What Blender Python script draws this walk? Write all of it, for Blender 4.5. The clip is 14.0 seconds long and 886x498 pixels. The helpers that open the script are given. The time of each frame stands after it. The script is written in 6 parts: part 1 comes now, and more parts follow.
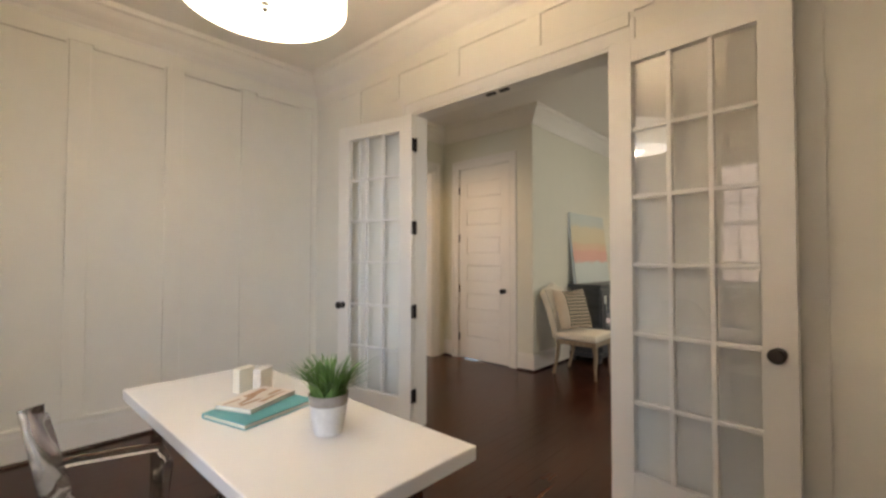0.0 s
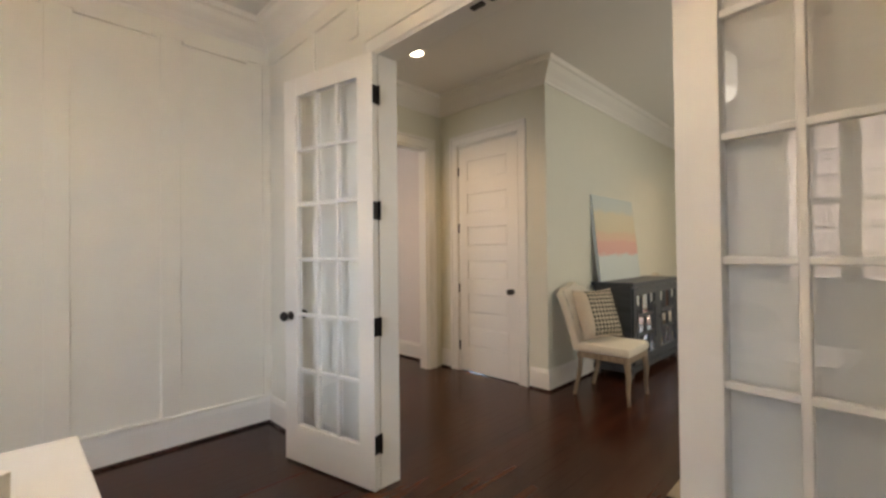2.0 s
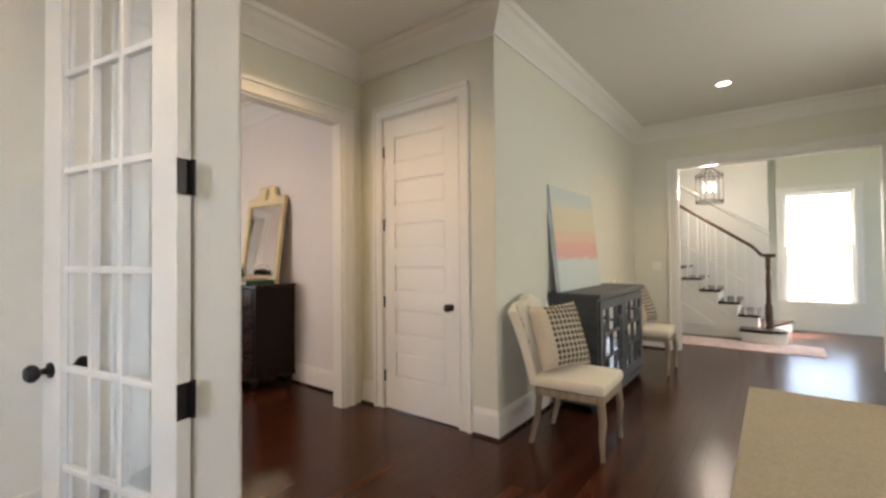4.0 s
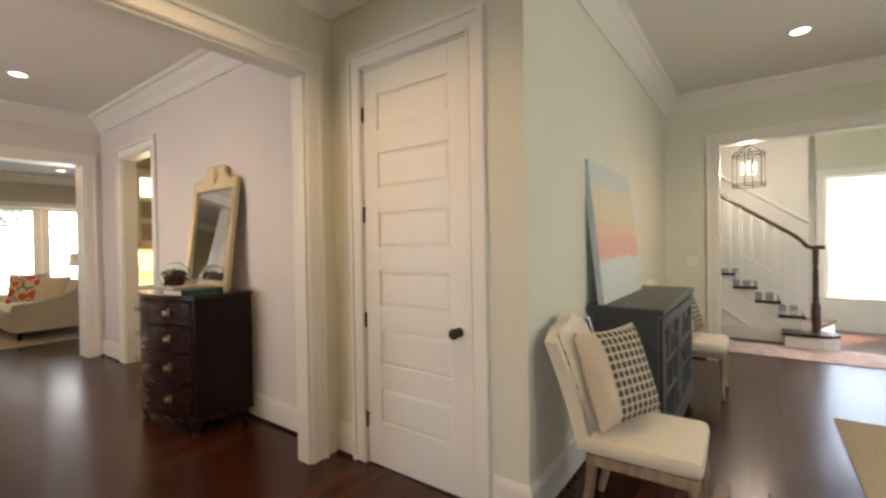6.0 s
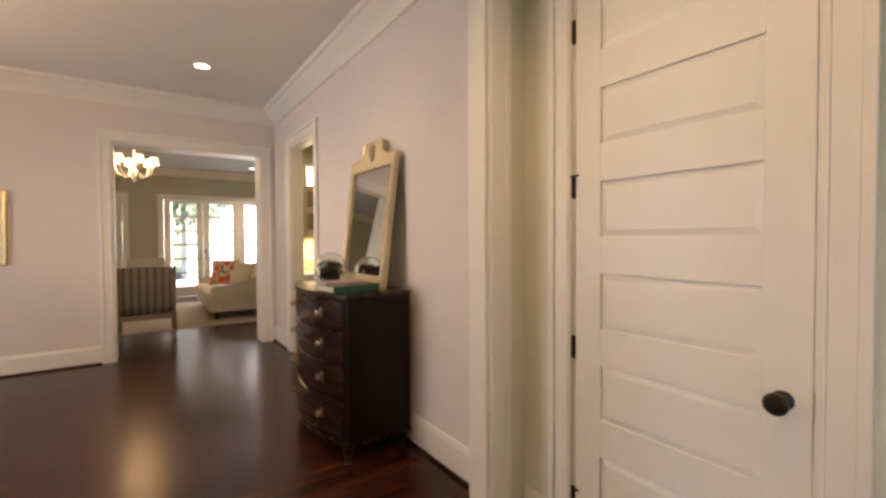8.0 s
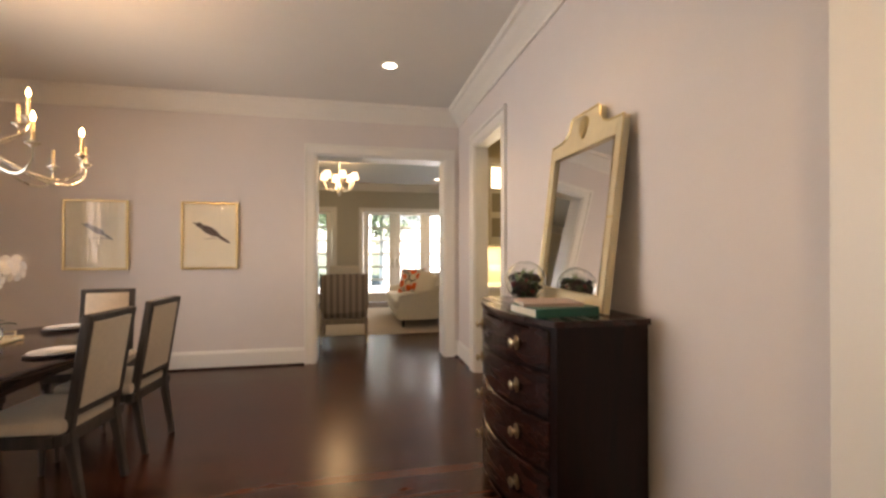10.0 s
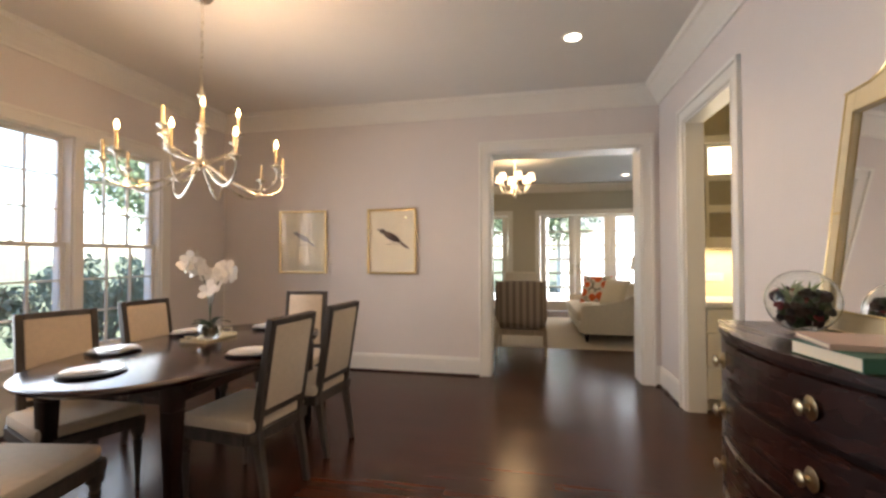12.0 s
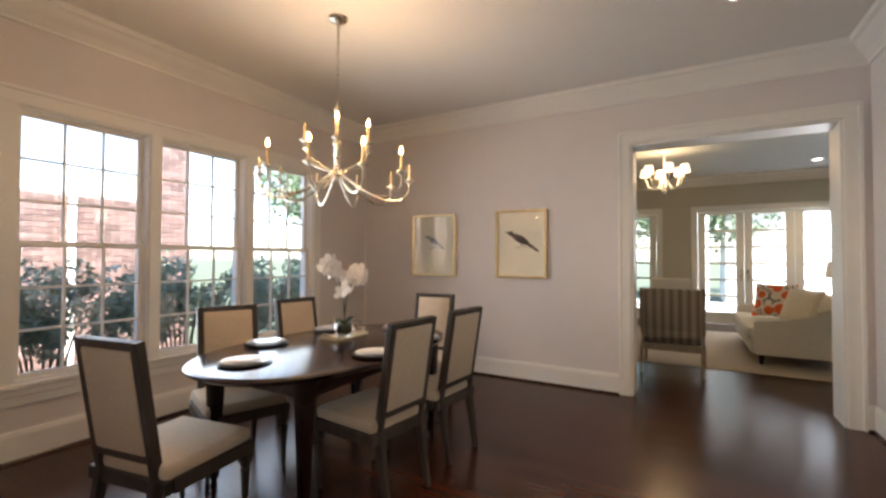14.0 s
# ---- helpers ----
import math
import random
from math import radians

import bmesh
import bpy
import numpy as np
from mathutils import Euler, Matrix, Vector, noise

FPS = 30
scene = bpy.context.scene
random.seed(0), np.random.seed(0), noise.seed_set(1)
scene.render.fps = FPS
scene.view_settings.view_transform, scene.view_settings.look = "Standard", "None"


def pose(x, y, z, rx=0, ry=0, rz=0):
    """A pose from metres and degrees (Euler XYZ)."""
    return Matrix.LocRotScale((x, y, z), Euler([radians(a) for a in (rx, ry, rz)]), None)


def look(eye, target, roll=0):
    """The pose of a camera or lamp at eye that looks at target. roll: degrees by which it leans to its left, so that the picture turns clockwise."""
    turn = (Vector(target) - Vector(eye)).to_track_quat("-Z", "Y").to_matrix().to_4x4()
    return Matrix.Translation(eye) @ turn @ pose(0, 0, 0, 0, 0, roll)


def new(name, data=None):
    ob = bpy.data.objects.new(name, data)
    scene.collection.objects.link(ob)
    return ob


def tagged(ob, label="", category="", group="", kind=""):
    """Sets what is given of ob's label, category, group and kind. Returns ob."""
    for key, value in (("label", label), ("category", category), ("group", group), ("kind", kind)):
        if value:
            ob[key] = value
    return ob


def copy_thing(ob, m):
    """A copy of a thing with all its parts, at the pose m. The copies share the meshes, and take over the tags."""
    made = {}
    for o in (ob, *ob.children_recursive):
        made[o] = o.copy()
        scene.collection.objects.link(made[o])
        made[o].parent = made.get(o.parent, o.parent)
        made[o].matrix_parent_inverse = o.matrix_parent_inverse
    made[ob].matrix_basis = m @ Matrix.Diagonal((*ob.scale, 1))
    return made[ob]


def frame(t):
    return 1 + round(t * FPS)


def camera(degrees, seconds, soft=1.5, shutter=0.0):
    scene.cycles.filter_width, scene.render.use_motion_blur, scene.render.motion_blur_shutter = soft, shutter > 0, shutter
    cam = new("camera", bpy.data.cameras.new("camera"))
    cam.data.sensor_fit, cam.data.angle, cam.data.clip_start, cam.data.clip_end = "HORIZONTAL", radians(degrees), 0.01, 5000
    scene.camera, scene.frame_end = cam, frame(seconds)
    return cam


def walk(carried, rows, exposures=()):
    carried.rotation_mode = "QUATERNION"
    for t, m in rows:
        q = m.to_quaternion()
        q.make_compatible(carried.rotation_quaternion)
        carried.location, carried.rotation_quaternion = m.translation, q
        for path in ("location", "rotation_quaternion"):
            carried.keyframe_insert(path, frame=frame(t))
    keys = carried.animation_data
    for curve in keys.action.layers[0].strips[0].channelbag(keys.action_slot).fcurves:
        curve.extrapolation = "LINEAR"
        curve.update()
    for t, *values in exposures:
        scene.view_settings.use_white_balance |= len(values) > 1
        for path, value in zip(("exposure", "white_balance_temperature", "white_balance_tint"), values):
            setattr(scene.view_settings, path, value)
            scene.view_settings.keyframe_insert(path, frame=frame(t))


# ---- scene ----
cam = camera(91.8, 14.0, soft=2.7)
PATH = [
    (0, (-0.936, 1.05, 1.269), (-2.288, 2.523, 1.32), 0.1),
    (0.5, (-1.026, 1.205, 1.259), (-2.39, 2.666, 1.323), 0.5),
    (1, (-1.163, 1.412, 1.264), (-2.54, 2.861, 1.31), 0.3),
    (1.5, (-1.278, 1.648, 1.266), (-2.673, 3.081, 1.294), -0.4),
    (2, (-1.394, 1.882, 1.271), (-2.803, 3.301, 1.295), -0.6),
    (2.5, (-1.543, 2.117, 1.275), (-2.945, 3.543, 1.301), -0.7),
    (3, (-1.695, 2.349, 1.279), (-3.068, 3.802, 1.304), -0.7),
    (3.5, (-1.815, 2.549, 1.279), (-3.116, 4.068, 1.326), -0.5),
    (3.7, (-1.877, 2.63, 1.274), (-3.133, 4.185, 1.323), -0.5),
    (5.8, (-2.534, 3.42, 1.365), (-3.676, 5.062, 1.344), -0.8),
    (6, (-2.617, 3.483, 1.361), (-3.798, 5.097, 1.339), -0.9),
    (6.5, (-2.826, 3.634, 1.344), (-4.115, 5.162, 1.322), -1.1),
    (7, (-3.043, 3.739, 1.34), (-4.448, 5.161, 1.304), -0.7),
    (7.5, (-3.248, 3.817, 1.337), (-4.77, 5.114, 1.298), -0.7),
    (8, (-3.463, 3.921, 1.342), (-5.104, 5.064, 1.296), -0.3),
    (8.2, (-3.541, 3.947, 1.34), (-5.223, 5.028, 1.295), 0.1),
    (10.3, (-4.33, 4.102, 1.302), (-6.311, 4.381, 1.321), -0.1),
    (10.5, (-4.39, 4.103, 1.301), (-6.38, 4.3, 1.323), -0.1),
    (11, (-4.516, 4.083, 1.3), (-6.516, 4.073, 1.317), -0.1),
    (11.5, (-4.62, 4.073, 1.297), (-6.609, 3.861, 1.322), 0.0),
    (12, (-4.733, 4.077, 1.299), (-6.692, 3.677, 1.336), -0.1),
    (12.5, (-4.808, 4.086, 1.295), (-6.724, 3.513, 1.341), 0.0),
    (13, (-4.865, 4.096, 1.31), (-6.726, 3.365, 1.356), 0.2),
    (13.5, (-4.895, 4.108, 1.316), (-6.693, 3.234, 1.364), 0.2),
    (14, (-4.909, 4.104, 1.315), (-6.648, 3.117, 1.36), 0.2),
]
walk(cam, [(t, look(eye, target, roll)) for t, eye, target, roll in PATH], [(0, 2.38, 7200, 15), (2.5, 2.52, 7000, 14), (3.5, 2.74, 6700, 13), (6, 2.72, 7000, 13), (8, 2.68, 7500, 19), (11, 2.72, 7000, 14), (12.5, 2.72, 6550, 12), (14, 2.54, 6450, 11)])

# ---- world, sun and lamps ----
world = bpy.data.worlds.new("sky")
scene.world = world
world.use_nodes = True
_n = world.node_tree.nodes
_sky = _n.new("ShaderNodeTexSky")
_sky.sky_type, _sky.sun_disc = "NISHITA", False
_sky.sun_elevation, _sky.sun_rotation = radians(50.5), radians(29.7)
world.node_tree.links.new(_sky.outputs[0], _n["Background"].inputs[0])
_n["Background"].inputs[1].default_value = 0.15

sun = new("sun", bpy.data.lights.new("sun", "SUN"))
sun.data.energy, sun.data.angle, sun.data.color = 5.0, radians(0.6), (1, 0.95, 0.88)
sun.matrix_world = look((4, 7, 9.8), (0, 0, 0))


def window_light(name, eye, target, w, h, watts, color=(0.86, 0.93, 1.0)):
    """An area lamp, most often in place of the daylight of one opening."""
    ob = new(name, bpy.data.lights.new(name, "AREA"))
    ob.data.shape, ob.data.size, ob.data.size_y = "RECTANGLE", w, h
    ob.data.energy, ob.data.color = watts, color
    ob.matrix_world = look(eye, target)
    return ob


def bulb_light(name, place, watts, color=(1.0, 0.72, 0.42), radius=0.03):
    ob = new(name, bpy.data.lights.new(name, "POINT"))
    ob.data.energy, ob.data.color, ob.data.shadow_soft_size = watts, color, radius
    ob.location = place
    return ob


def down_light(name, place, watts, color=(1.0, 0.74, 0.46), angle=130):
    ob = new(name, bpy.data.lights.new(name, "SPOT"))
    ob.data.energy, ob.data.color = watts, color
    ob.data.spot_size, ob.data.spot_blend, ob.data.shadow_soft_size = radians(angle), 0.7, 0.05
    ob.matrix_world = look(place, (place[0], place[1], 0))
    return ob


window_light("dining_window_light", (-7.22, 0.365, 1.40), (-7.22, 3, 1.40), 2.4, 1.6, 5.8).data.spread = radians(112)
# stands in the added third office window, aimed at the north-west corner
window_light("office_window_light", (-1.325, -0.27, 1.7), (-4.0, 3.1, 0.6), 0.43, 1.4, 2.3, (0.58, 0.74, 1.0)).data.spread = radians(78)
window_light("family_door_light", (-16.7, 5.91, 3.3), (-13.6, 5.8, 0.4), 3.2, 1.5, 32)
for y in (6.31, 7.11):
    window_light("family_pane_light", (-15.5, y, 1.25), (-9, y - 0.2, 1.25), 0.53, 1.95, 4.0)
window_light("foyer_window_light", (-1.36, 13.3, 3.4), (-1.5, 10.4, 0.3), 1.6, 1.4, 34)
# fill lamp added before the blank east wall, which has no window
window_light("hall_east_fill_light", (-0.34, 6.2, 1.5), (-3, 6.2, 1.0), 2.6, 1.7, 8.5, (0.95, 0.98, 0.92))
bulb_light("office_lamp_light", (-2.465, 1.75, 2.29), 9.6, (1.0, 0.79, 0.55), 0.12)
bulb_light("lantern_light", (-2.7, 10.35, 2.27), 9, (1.0, 0.90, 0.76), 0.1)
down_light("hall_downlight_near", (-4.155, 4.36, 3.0), 9.6, (1.0, 0.67, 0.36))
down_light("hall_downlight_far", (-2.33, 7.96, 3.0), 9)
down_light("dining_downlight_west", (-8.2, 4.41, 3.0), 8)
down_light("dining_downlight_east", (-6.17, 4.43, 3.0), 3.6)

# the chandelier's lit candles: angle, reach, height
LIT = [(-11, 0.51, 2.025), (25, 0.51, 2.025), (61, 0.51, 2.025), (97, 0.51, 2.025), (43, 0.24, 2.245), (103, 0.24, 2.245)]
for a, r, z in LIT:
    bulb_light("chandelier_bulb_light", (-7.16 + r * math.cos(radians(a)), 1.965 + r * math.sin(radians(a)), z), 1.85, (1.0, 0.61, 0.30), 0.02)
down_light("family_downlight", (-14.3, 6.035, 3.0), 15)
bulb_light("family_chandelier_light", (-12.45, 3.81, 2.72), 6, (1.0, 0.68, 0.36), 0.2)

# ---- materials ----


def mat(name, color, rough=0.5, metal=0.0, vary=0.06, scale=6.0, bump=0.05, fine=120.0, coat=0.0, spec=0.5, sheen=0.0):
    """A surface with a broad mottling, a fine grain and a slight relief."""
    m = bpy.data.materials.new(name)
    m.use_nodes = True
    t = m.node_tree
    b = t.nodes["Principled BSDF"]
    co = t.nodes.new("ShaderNodeTexCoord")
    n1, n2 = t.nodes.new("ShaderNodeTexNoise"), t.nodes.new("ShaderNodeTexNoise")
    n1.inputs["Scale"].default_value, n1.inputs["Detail"].default_value = scale, 5
    n2.inputs["Scale"].default_value, n2.inputs["Detail"].default_value = fine, 3
    for n in (n1, n2):
        t.links.new(co.outputs["Object"], n.inputs["Vector"])
    add = t.nodes.new("ShaderNodeMath")
    add.operation = "MULTIPLY_ADD"
    add.inputs[1].default_value = 0.35
    t.links.new(n2.outputs["Fac"], add.inputs[0])
    t.links.new(n1.outputs["Fac"], add.inputs[2])
    ramp = t.nodes.new("ShaderNodeValToRGB")
    lo, hi = ramp.color_ramp.elements
    lo.position, hi.position = 0.35, 1.0
    lo.color = (*[max(0, c * (1 - vary)) for c in color], 1)
    hi.color = (*[min(1, c * (1 + vary)) for c in color], 1)
    t.links.new(add.outputs[0], ramp.inputs[0])
    t.links.new(ramp.outputs[0], b.inputs["Base Color"])
    rr = t.nodes.new("ShaderNodeMapRange")
    rr.inputs["To Min"].default_value, rr.inputs["To Max"].default_value = max(0.02, rough * 0.82), min(1, rough * 1.18)
    t.links.new(n1.outputs["Fac"], rr.inputs["Value"])
    t.links.new(rr.outputs[0], b.inputs["Roughness"])
    b.inputs["Metallic"].default_value = metal
    b.inputs["Coat Weight"].default_value = coat
    b.inputs["Coat Roughness"].default_value = 0.12
    b.inputs["Specular IOR Level"].default_value = spec
    b.inputs["Sheen Weight"].default_value = sheen
    if bump:
        bp = t.nodes.new("ShaderNodeBump")
        bp.inputs["Strength"].default_value, bp.inputs["Distance"].default_value = bump, 0.004
        t.links.new(n2.outputs["Fac"], bp.inputs["Height"])
        t.links.new(bp.outputs[0], b.inputs["Normal"])
    return m


def wood(name, dark, light, rough=0.35, coat=0.2, stretch=(1, 14, 14), scale=2.2, per_piece=0.0, bump=0.08, spec=0.5):
    """Wood with its grain along x; per_piece varies each board's tone."""
    m = bpy.data.materials.new(name)
    m.use_nodes = True
    t = m.node_tree
    b = t.nodes["Principled BSDF"]
    co, mp = t.nodes.new("ShaderNodeTexCoord"), t.nodes.new("ShaderNodeMapping")
    mp.inputs["Scale"].default_value = stretch
    t.links.new(co.outputs["Object"], mp.inputs["Vector"])
    info = t.nodes.new("ShaderNodeObjectInfo")
    off = t.nodes.new("ShaderNodeVectorMath")
    off.operation = "MULTIPLY_ADD"
    off.inputs[1].default_value = (37, 53, 71)
    t.links.new(info.outputs["Random"], off.inputs[0])
    t.links.new(mp.outputs[0], off.inputs[2])
    n = t.nodes.new("ShaderNodeTexNoise")
    n.inputs["Scale"].default_value, n.inputs["Detail"].default_value, n.inputs["Distortion"].default_value = scale, 8, 0.6
    t.links.new(off.outputs[0] if per_piece else mp.outputs[0], n.inputs["Vector"])
    tone = t.nodes.new("ShaderNodeMath")
    tone.operation = "MULTIPLY_ADD"
    tone.inputs[1].default_value, tone.inputs[2].default_value = per_piece, -per_piece / 2
    t.links.new(info.outputs["Random"], tone.inputs[0])
    add = t.nodes.new("ShaderNodeMath")
    t.links.new(n.outputs["Fac"], add.inputs[0])
    t.links.new(tone.outputs[0], add.inputs[1])
    ramp = t.nodes.new("ShaderNodeValToRGB")
    lo, hi = ramp.color_ramp.elements
    lo.position, hi.position = 0.3, 0.75
    lo.color, hi.color = (*dark, 1), (*light, 1)
    t.links.new(add.outputs[0], ramp.inputs[0])
    t.links.new(ramp.outputs[0], b.inputs["Base Color"])
    rr = t.nodes.new("ShaderNodeMapRange")
    rr.inputs["To Min"].default_value, rr.inputs["To Max"].default_value = rough * 0.92, rough * 1.1
    t.links.new(n.outputs["Fac"], rr.inputs["Value"])
    t.links.new(rr.outputs[0], b.inputs["Roughness"])
    b.inputs["Coat Weight"].default_value, b.inputs["Coat Roughness"].default_value = coat, 0.15
    b.inputs["Specular IOR Level"].default_value = spec
    bp = t.nodes.new("ShaderNodeBump")
    bp.inputs["Strength"].default_value, bp.inputs["Distance"].default_value = bump, 0.003
    t.links.new(n.outputs["Fac"], bp.inputs["Height"])
    t.links.new(bp.outputs[0], b.inputs["Normal"])
    return m


def glow(name, color, strength):
    m = bpy.data.materials.new(name)
    m.use_nodes = True
    b = m.node_tree.nodes["Principled BSDF"]
    b.inputs["Base Color"].default_value = (*color, 1)
    b.inputs["Emission Color"].default_value = (*color, 1)
    b.inputs["Emission Strength"].default_value = strength
    return m


def clear(name, tint=(1, 1, 1), rough=0.0, ior=1.52):
    m = bpy.data.materials.new(name)
    m.use_nodes = True
    b = m.node_tree.nodes["Principled BSDF"]
    b.inputs["Base Color"].default_value = (*tint, 1)
    b.inputs["Roughness"].default_value = rough
    b.inputs["IOR"].default_value = ior
    b.inputs["Transmission Weight"].default_value = 1
    return m


TRIM = mat("white_trim_paint", (0.80, 0.78, 0.73), 0.38, vary=0.015, bump=0.02)
OFFICE = mat("cream_panel_paint", (0.80, 0.78, 0.70), 0.5, vary=0.02, bump=0.02)
SAGE = mat("pale_sage_wall_paint", (0.71, 0.70, 0.60), 0.75, vary=0.02, bump=0.05)
LAVENDER = mat("pale_lavender_wall_paint", (0.71, 0.66, 0.635), 0.75, vary=0.02, bump=0.05)
CEILING = mat("ceiling_paint", (0.76, 0.74, 0.70), 0.8, vary=0.015, bump=0.05)
TAUPE = mat("taupe_wall_paint", (0.52, 0.49, 0.40), 0.75, vary=0.02)
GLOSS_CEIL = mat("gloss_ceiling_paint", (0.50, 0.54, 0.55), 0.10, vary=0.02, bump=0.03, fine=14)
FLOOR = wood("dark_oak_board", (0.028, 0.0078, 0.0036), (0.074, 0.0222, 0.0102), 0.235, 0.0, (9, 0.8, 9), 1.3, 0.30, 0.003, 0.34)
GAP = mat("board_joint", (0.012, 0.006, 0.004), 0.6)
BRONZE = mat("oil_rubbed_bronze", (0.025, 0.02, 0.018), 0.35, 0.6, vary=0.2)
GLASS = clear("window_glass")
MIRROR = mat("mirror_silver", (0.9, 0.9, 0.9), 0.015, 1.0, vary=0.0, bump=0)
MAHOGANY = wood("dark_mahogany", (0.009, 0.0028, 0.002), (0.034, 0.0088, 0.0055), 0.27, 0.2, (1.2, 10, 10), 2.4, 0.0, 0.08, 0.35)
TABLE_TOP = wood("polished_mahogany", (0.011, 0.0034, 0.0026), (0.030, 0.0085, 0.006), 0.17, 0.25, (1.2, 10, 10), 2.4, 0.0, 0.02, 0.5)
# upright grain; darker than MAHOGANY, with the dresser side's shade in its colour
MAHOGANY_V = wood("shaded_mahogany_upright", (0.006, 0.002, 0.0016), (0.015, 0.0045, 0.0032), 0.3, 0.0, (10, 10, 1.2), 2.4, 0.0, 0.08, 0.22)
WEATHERED = wood("grey_brown_wood", (0.0275, 0.0215, 0.0175), (0.0700, 0.0550, 0.0450), 0.5, 0.0, (10, 10, 1.4), 3.0)
ASH = wood("bleached_oak", (0.20, 0.15, 0.10), (0.38, 0.30, 0.21), 0.55, 0.0, (10, 10, 1.4), 3.0)
LINEN = mat("oatmeal_linen", (0.56, 0.47, 0.36), 0.9, vary=0.08, scale=40, bump=0.4, fine=700, spec=0.2, sheen=0.2)
CREAM = mat("cream_linen", (0.72, 0.66, 0.54), 0.9, vary=0.06, scale=30, bump=0.4, fine=700, spec=0.2, sheen=0.2)
CHARCOAL = wood("charcoal_paint", (0.035, 0.038, 0.042), (0.065, 0.07, 0.076), 0.42, 0.0, (1, 8, 8), 2.0)
WHITE_GLOSS = mat("white_lacquer", (0.83, 0.80, 0.75), 0.18, vary=0.01, bump=0.0, coat=0.3)
CHROME = mat("chrome", (0.8, 0.8, 0.8), 0.08, 1.0, vary=0.02, bump=0)
SILVER = mat("antique_silver_leaf", (0.62, 0.58, 0.48), 0.28, 1.0, vary=0.12, scale=20, bump=0.1)
GOLD = mat("gold_leaf", (0.66, 0.52, 0.27), 0.32, 1.0, vary=0.12, scale=20, bump=0.1)
IVORY = mat("ivory_lacquer", (0.66, 0.56, 0.36), 0.35, vary=0.08, scale=14, bump=0.05)
BLACK = mat("black_paint", (0.012, 0.012, 0.012), 0.5, vary=0.1)
PORCELAIN = mat("white_porcelain", (0.84, 0.84, 0.82), 0.12, vary=0.01, bump=0, coat=0.3)
PAPER = mat("warm_paper", (0.78, 0.72, 0.58), 0.8, vary=0.03, bump=0.05)
LIT = glow("downlight_glow", (1.0, 0.9, 0.72), 2.5)

# ---- mesh helpers ----


def part(name, bm, material, parent=None, label="", smooth=False):
    """Links a bmesh as one mesh object, under a thing or a part."""
    me = bpy.data.meshes.new(name)
    bmesh.ops.recalc_face_normals(bm, faces=bm.faces)
    bm.to_mesh(me)
    bm.free()
    me.materials.append(material)
    if smooth:
        me.shade_smooth()
        me.set_sharp_from_angle(angle=radians(38))
    ob = new(name, me)
    ob.parent = parent
    if label:
        ob["label"] = label
    return ob


def thing(name, label, category, m=None, group=""):
    ob = new(name)
    ob.empty_display_size = 0.1
    if m is not None:
        ob.matrix_world = m
    return tagged(ob, label, category, group)


def box(bm, x0, x1, y0, y1, z0, z1, bevel=0.0, m=None):
    """Adds a box, its edges rounded by bevel."""
    vs = [bm.verts.new((x, y, z)) for z in (z0, z1) for x, y in ((x0, y0), (x1, y0), (x1, y1), (x0, y1))]
    fs = [bm.faces.new([vs[i] for i in f]) for f in ((3, 2, 1, 0), (4, 5, 6, 7), (0, 1, 5, 4), (1, 2, 6, 5), (2, 3, 7, 6), (3, 0, 4, 7))]
    if bevel:
        es = list({e for f in fs for e in f.edges})
        got = bmesh.ops.bevel(bm, geom=es, offset=bevel, segments=2, affect="EDGES", profile=0.5)
        vs = list({v for f in got["faces"] for v in f.verts})
    if m is not None:
        bmesh.ops.transform(bm, matrix=m, verts=vs)
    return vs


def boxed(name, dims, material, parent=None, label="", bevel=0.0, m=None):
    bm = bmesh.new()
    box(bm, *dims, bevel=bevel, m=m)
    return part(name, bm, material, parent, label)


def lathe(bm, profile, seg=24, m=None):
    """Turns (radius, z) pairs round the z axis."""
    rings = []
    made = []
    for r, z in profile:
        if r < 1e-5:
            ring = [bm.verts.new((0, 0, z))]
        else:
            ring = [bm.verts.new((r * math.cos(2 * math.pi * i / seg), r * math.sin(2 * math.pi * i / seg), z)) for i in range(seg)]
        made += ring
        rings.append(ring)
    for a, b in zip(rings, rings[1:]):
        for i in range(seg):
            j = (i + 1) % seg
            q = [a[i % len(a)], a[j % len(a)], b[j % len(b)], b[i % len(b)]]
            q = list(dict.fromkeys(q))
            if len(q) > 2:
                bm.faces.new(q)
    if m is not None:
        bmesh.ops.transform(bm, matrix=m, verts=made)
    return made


def tube(bm, points, radius, seg=8, caps=True):
    """Sweeps a round section along points; radius may be one number or one a point."""
    pts = [Vector(p) for p in points]
    rad = radius if isinstance(radius, (list, tuple)) else [radius] * len(pts)
    up = Vector((0, 0, 1))
    rings = []
    for i, p in enumerate(pts):
        d = (pts[min(i + 1, len(pts) - 1)] - pts[max(i - 1, 0)]).normalized()
        side = d.cross(up)
        if side.length < 1e-3:
            side = d.cross(Vector((1, 0, 0)))
        side.normalize()
        nor = side.cross(d).normalized()
        rings.append([bm.verts.new(p + rad[i] * (math.cos(a) * side + math.sin(a) * nor)) for a in (2 * math.pi * k / seg for k in range(seg))])
    for a, b in zip(rings, rings[1:]):
        for k in range(seg):
            bm.faces.new((a[k], a[(k + 1) % seg], b[(k + 1) % seg], b[k]))
    if caps:
        bm.faces.new(rings[0][::-1])
        bm.faces.new(rings[-1])


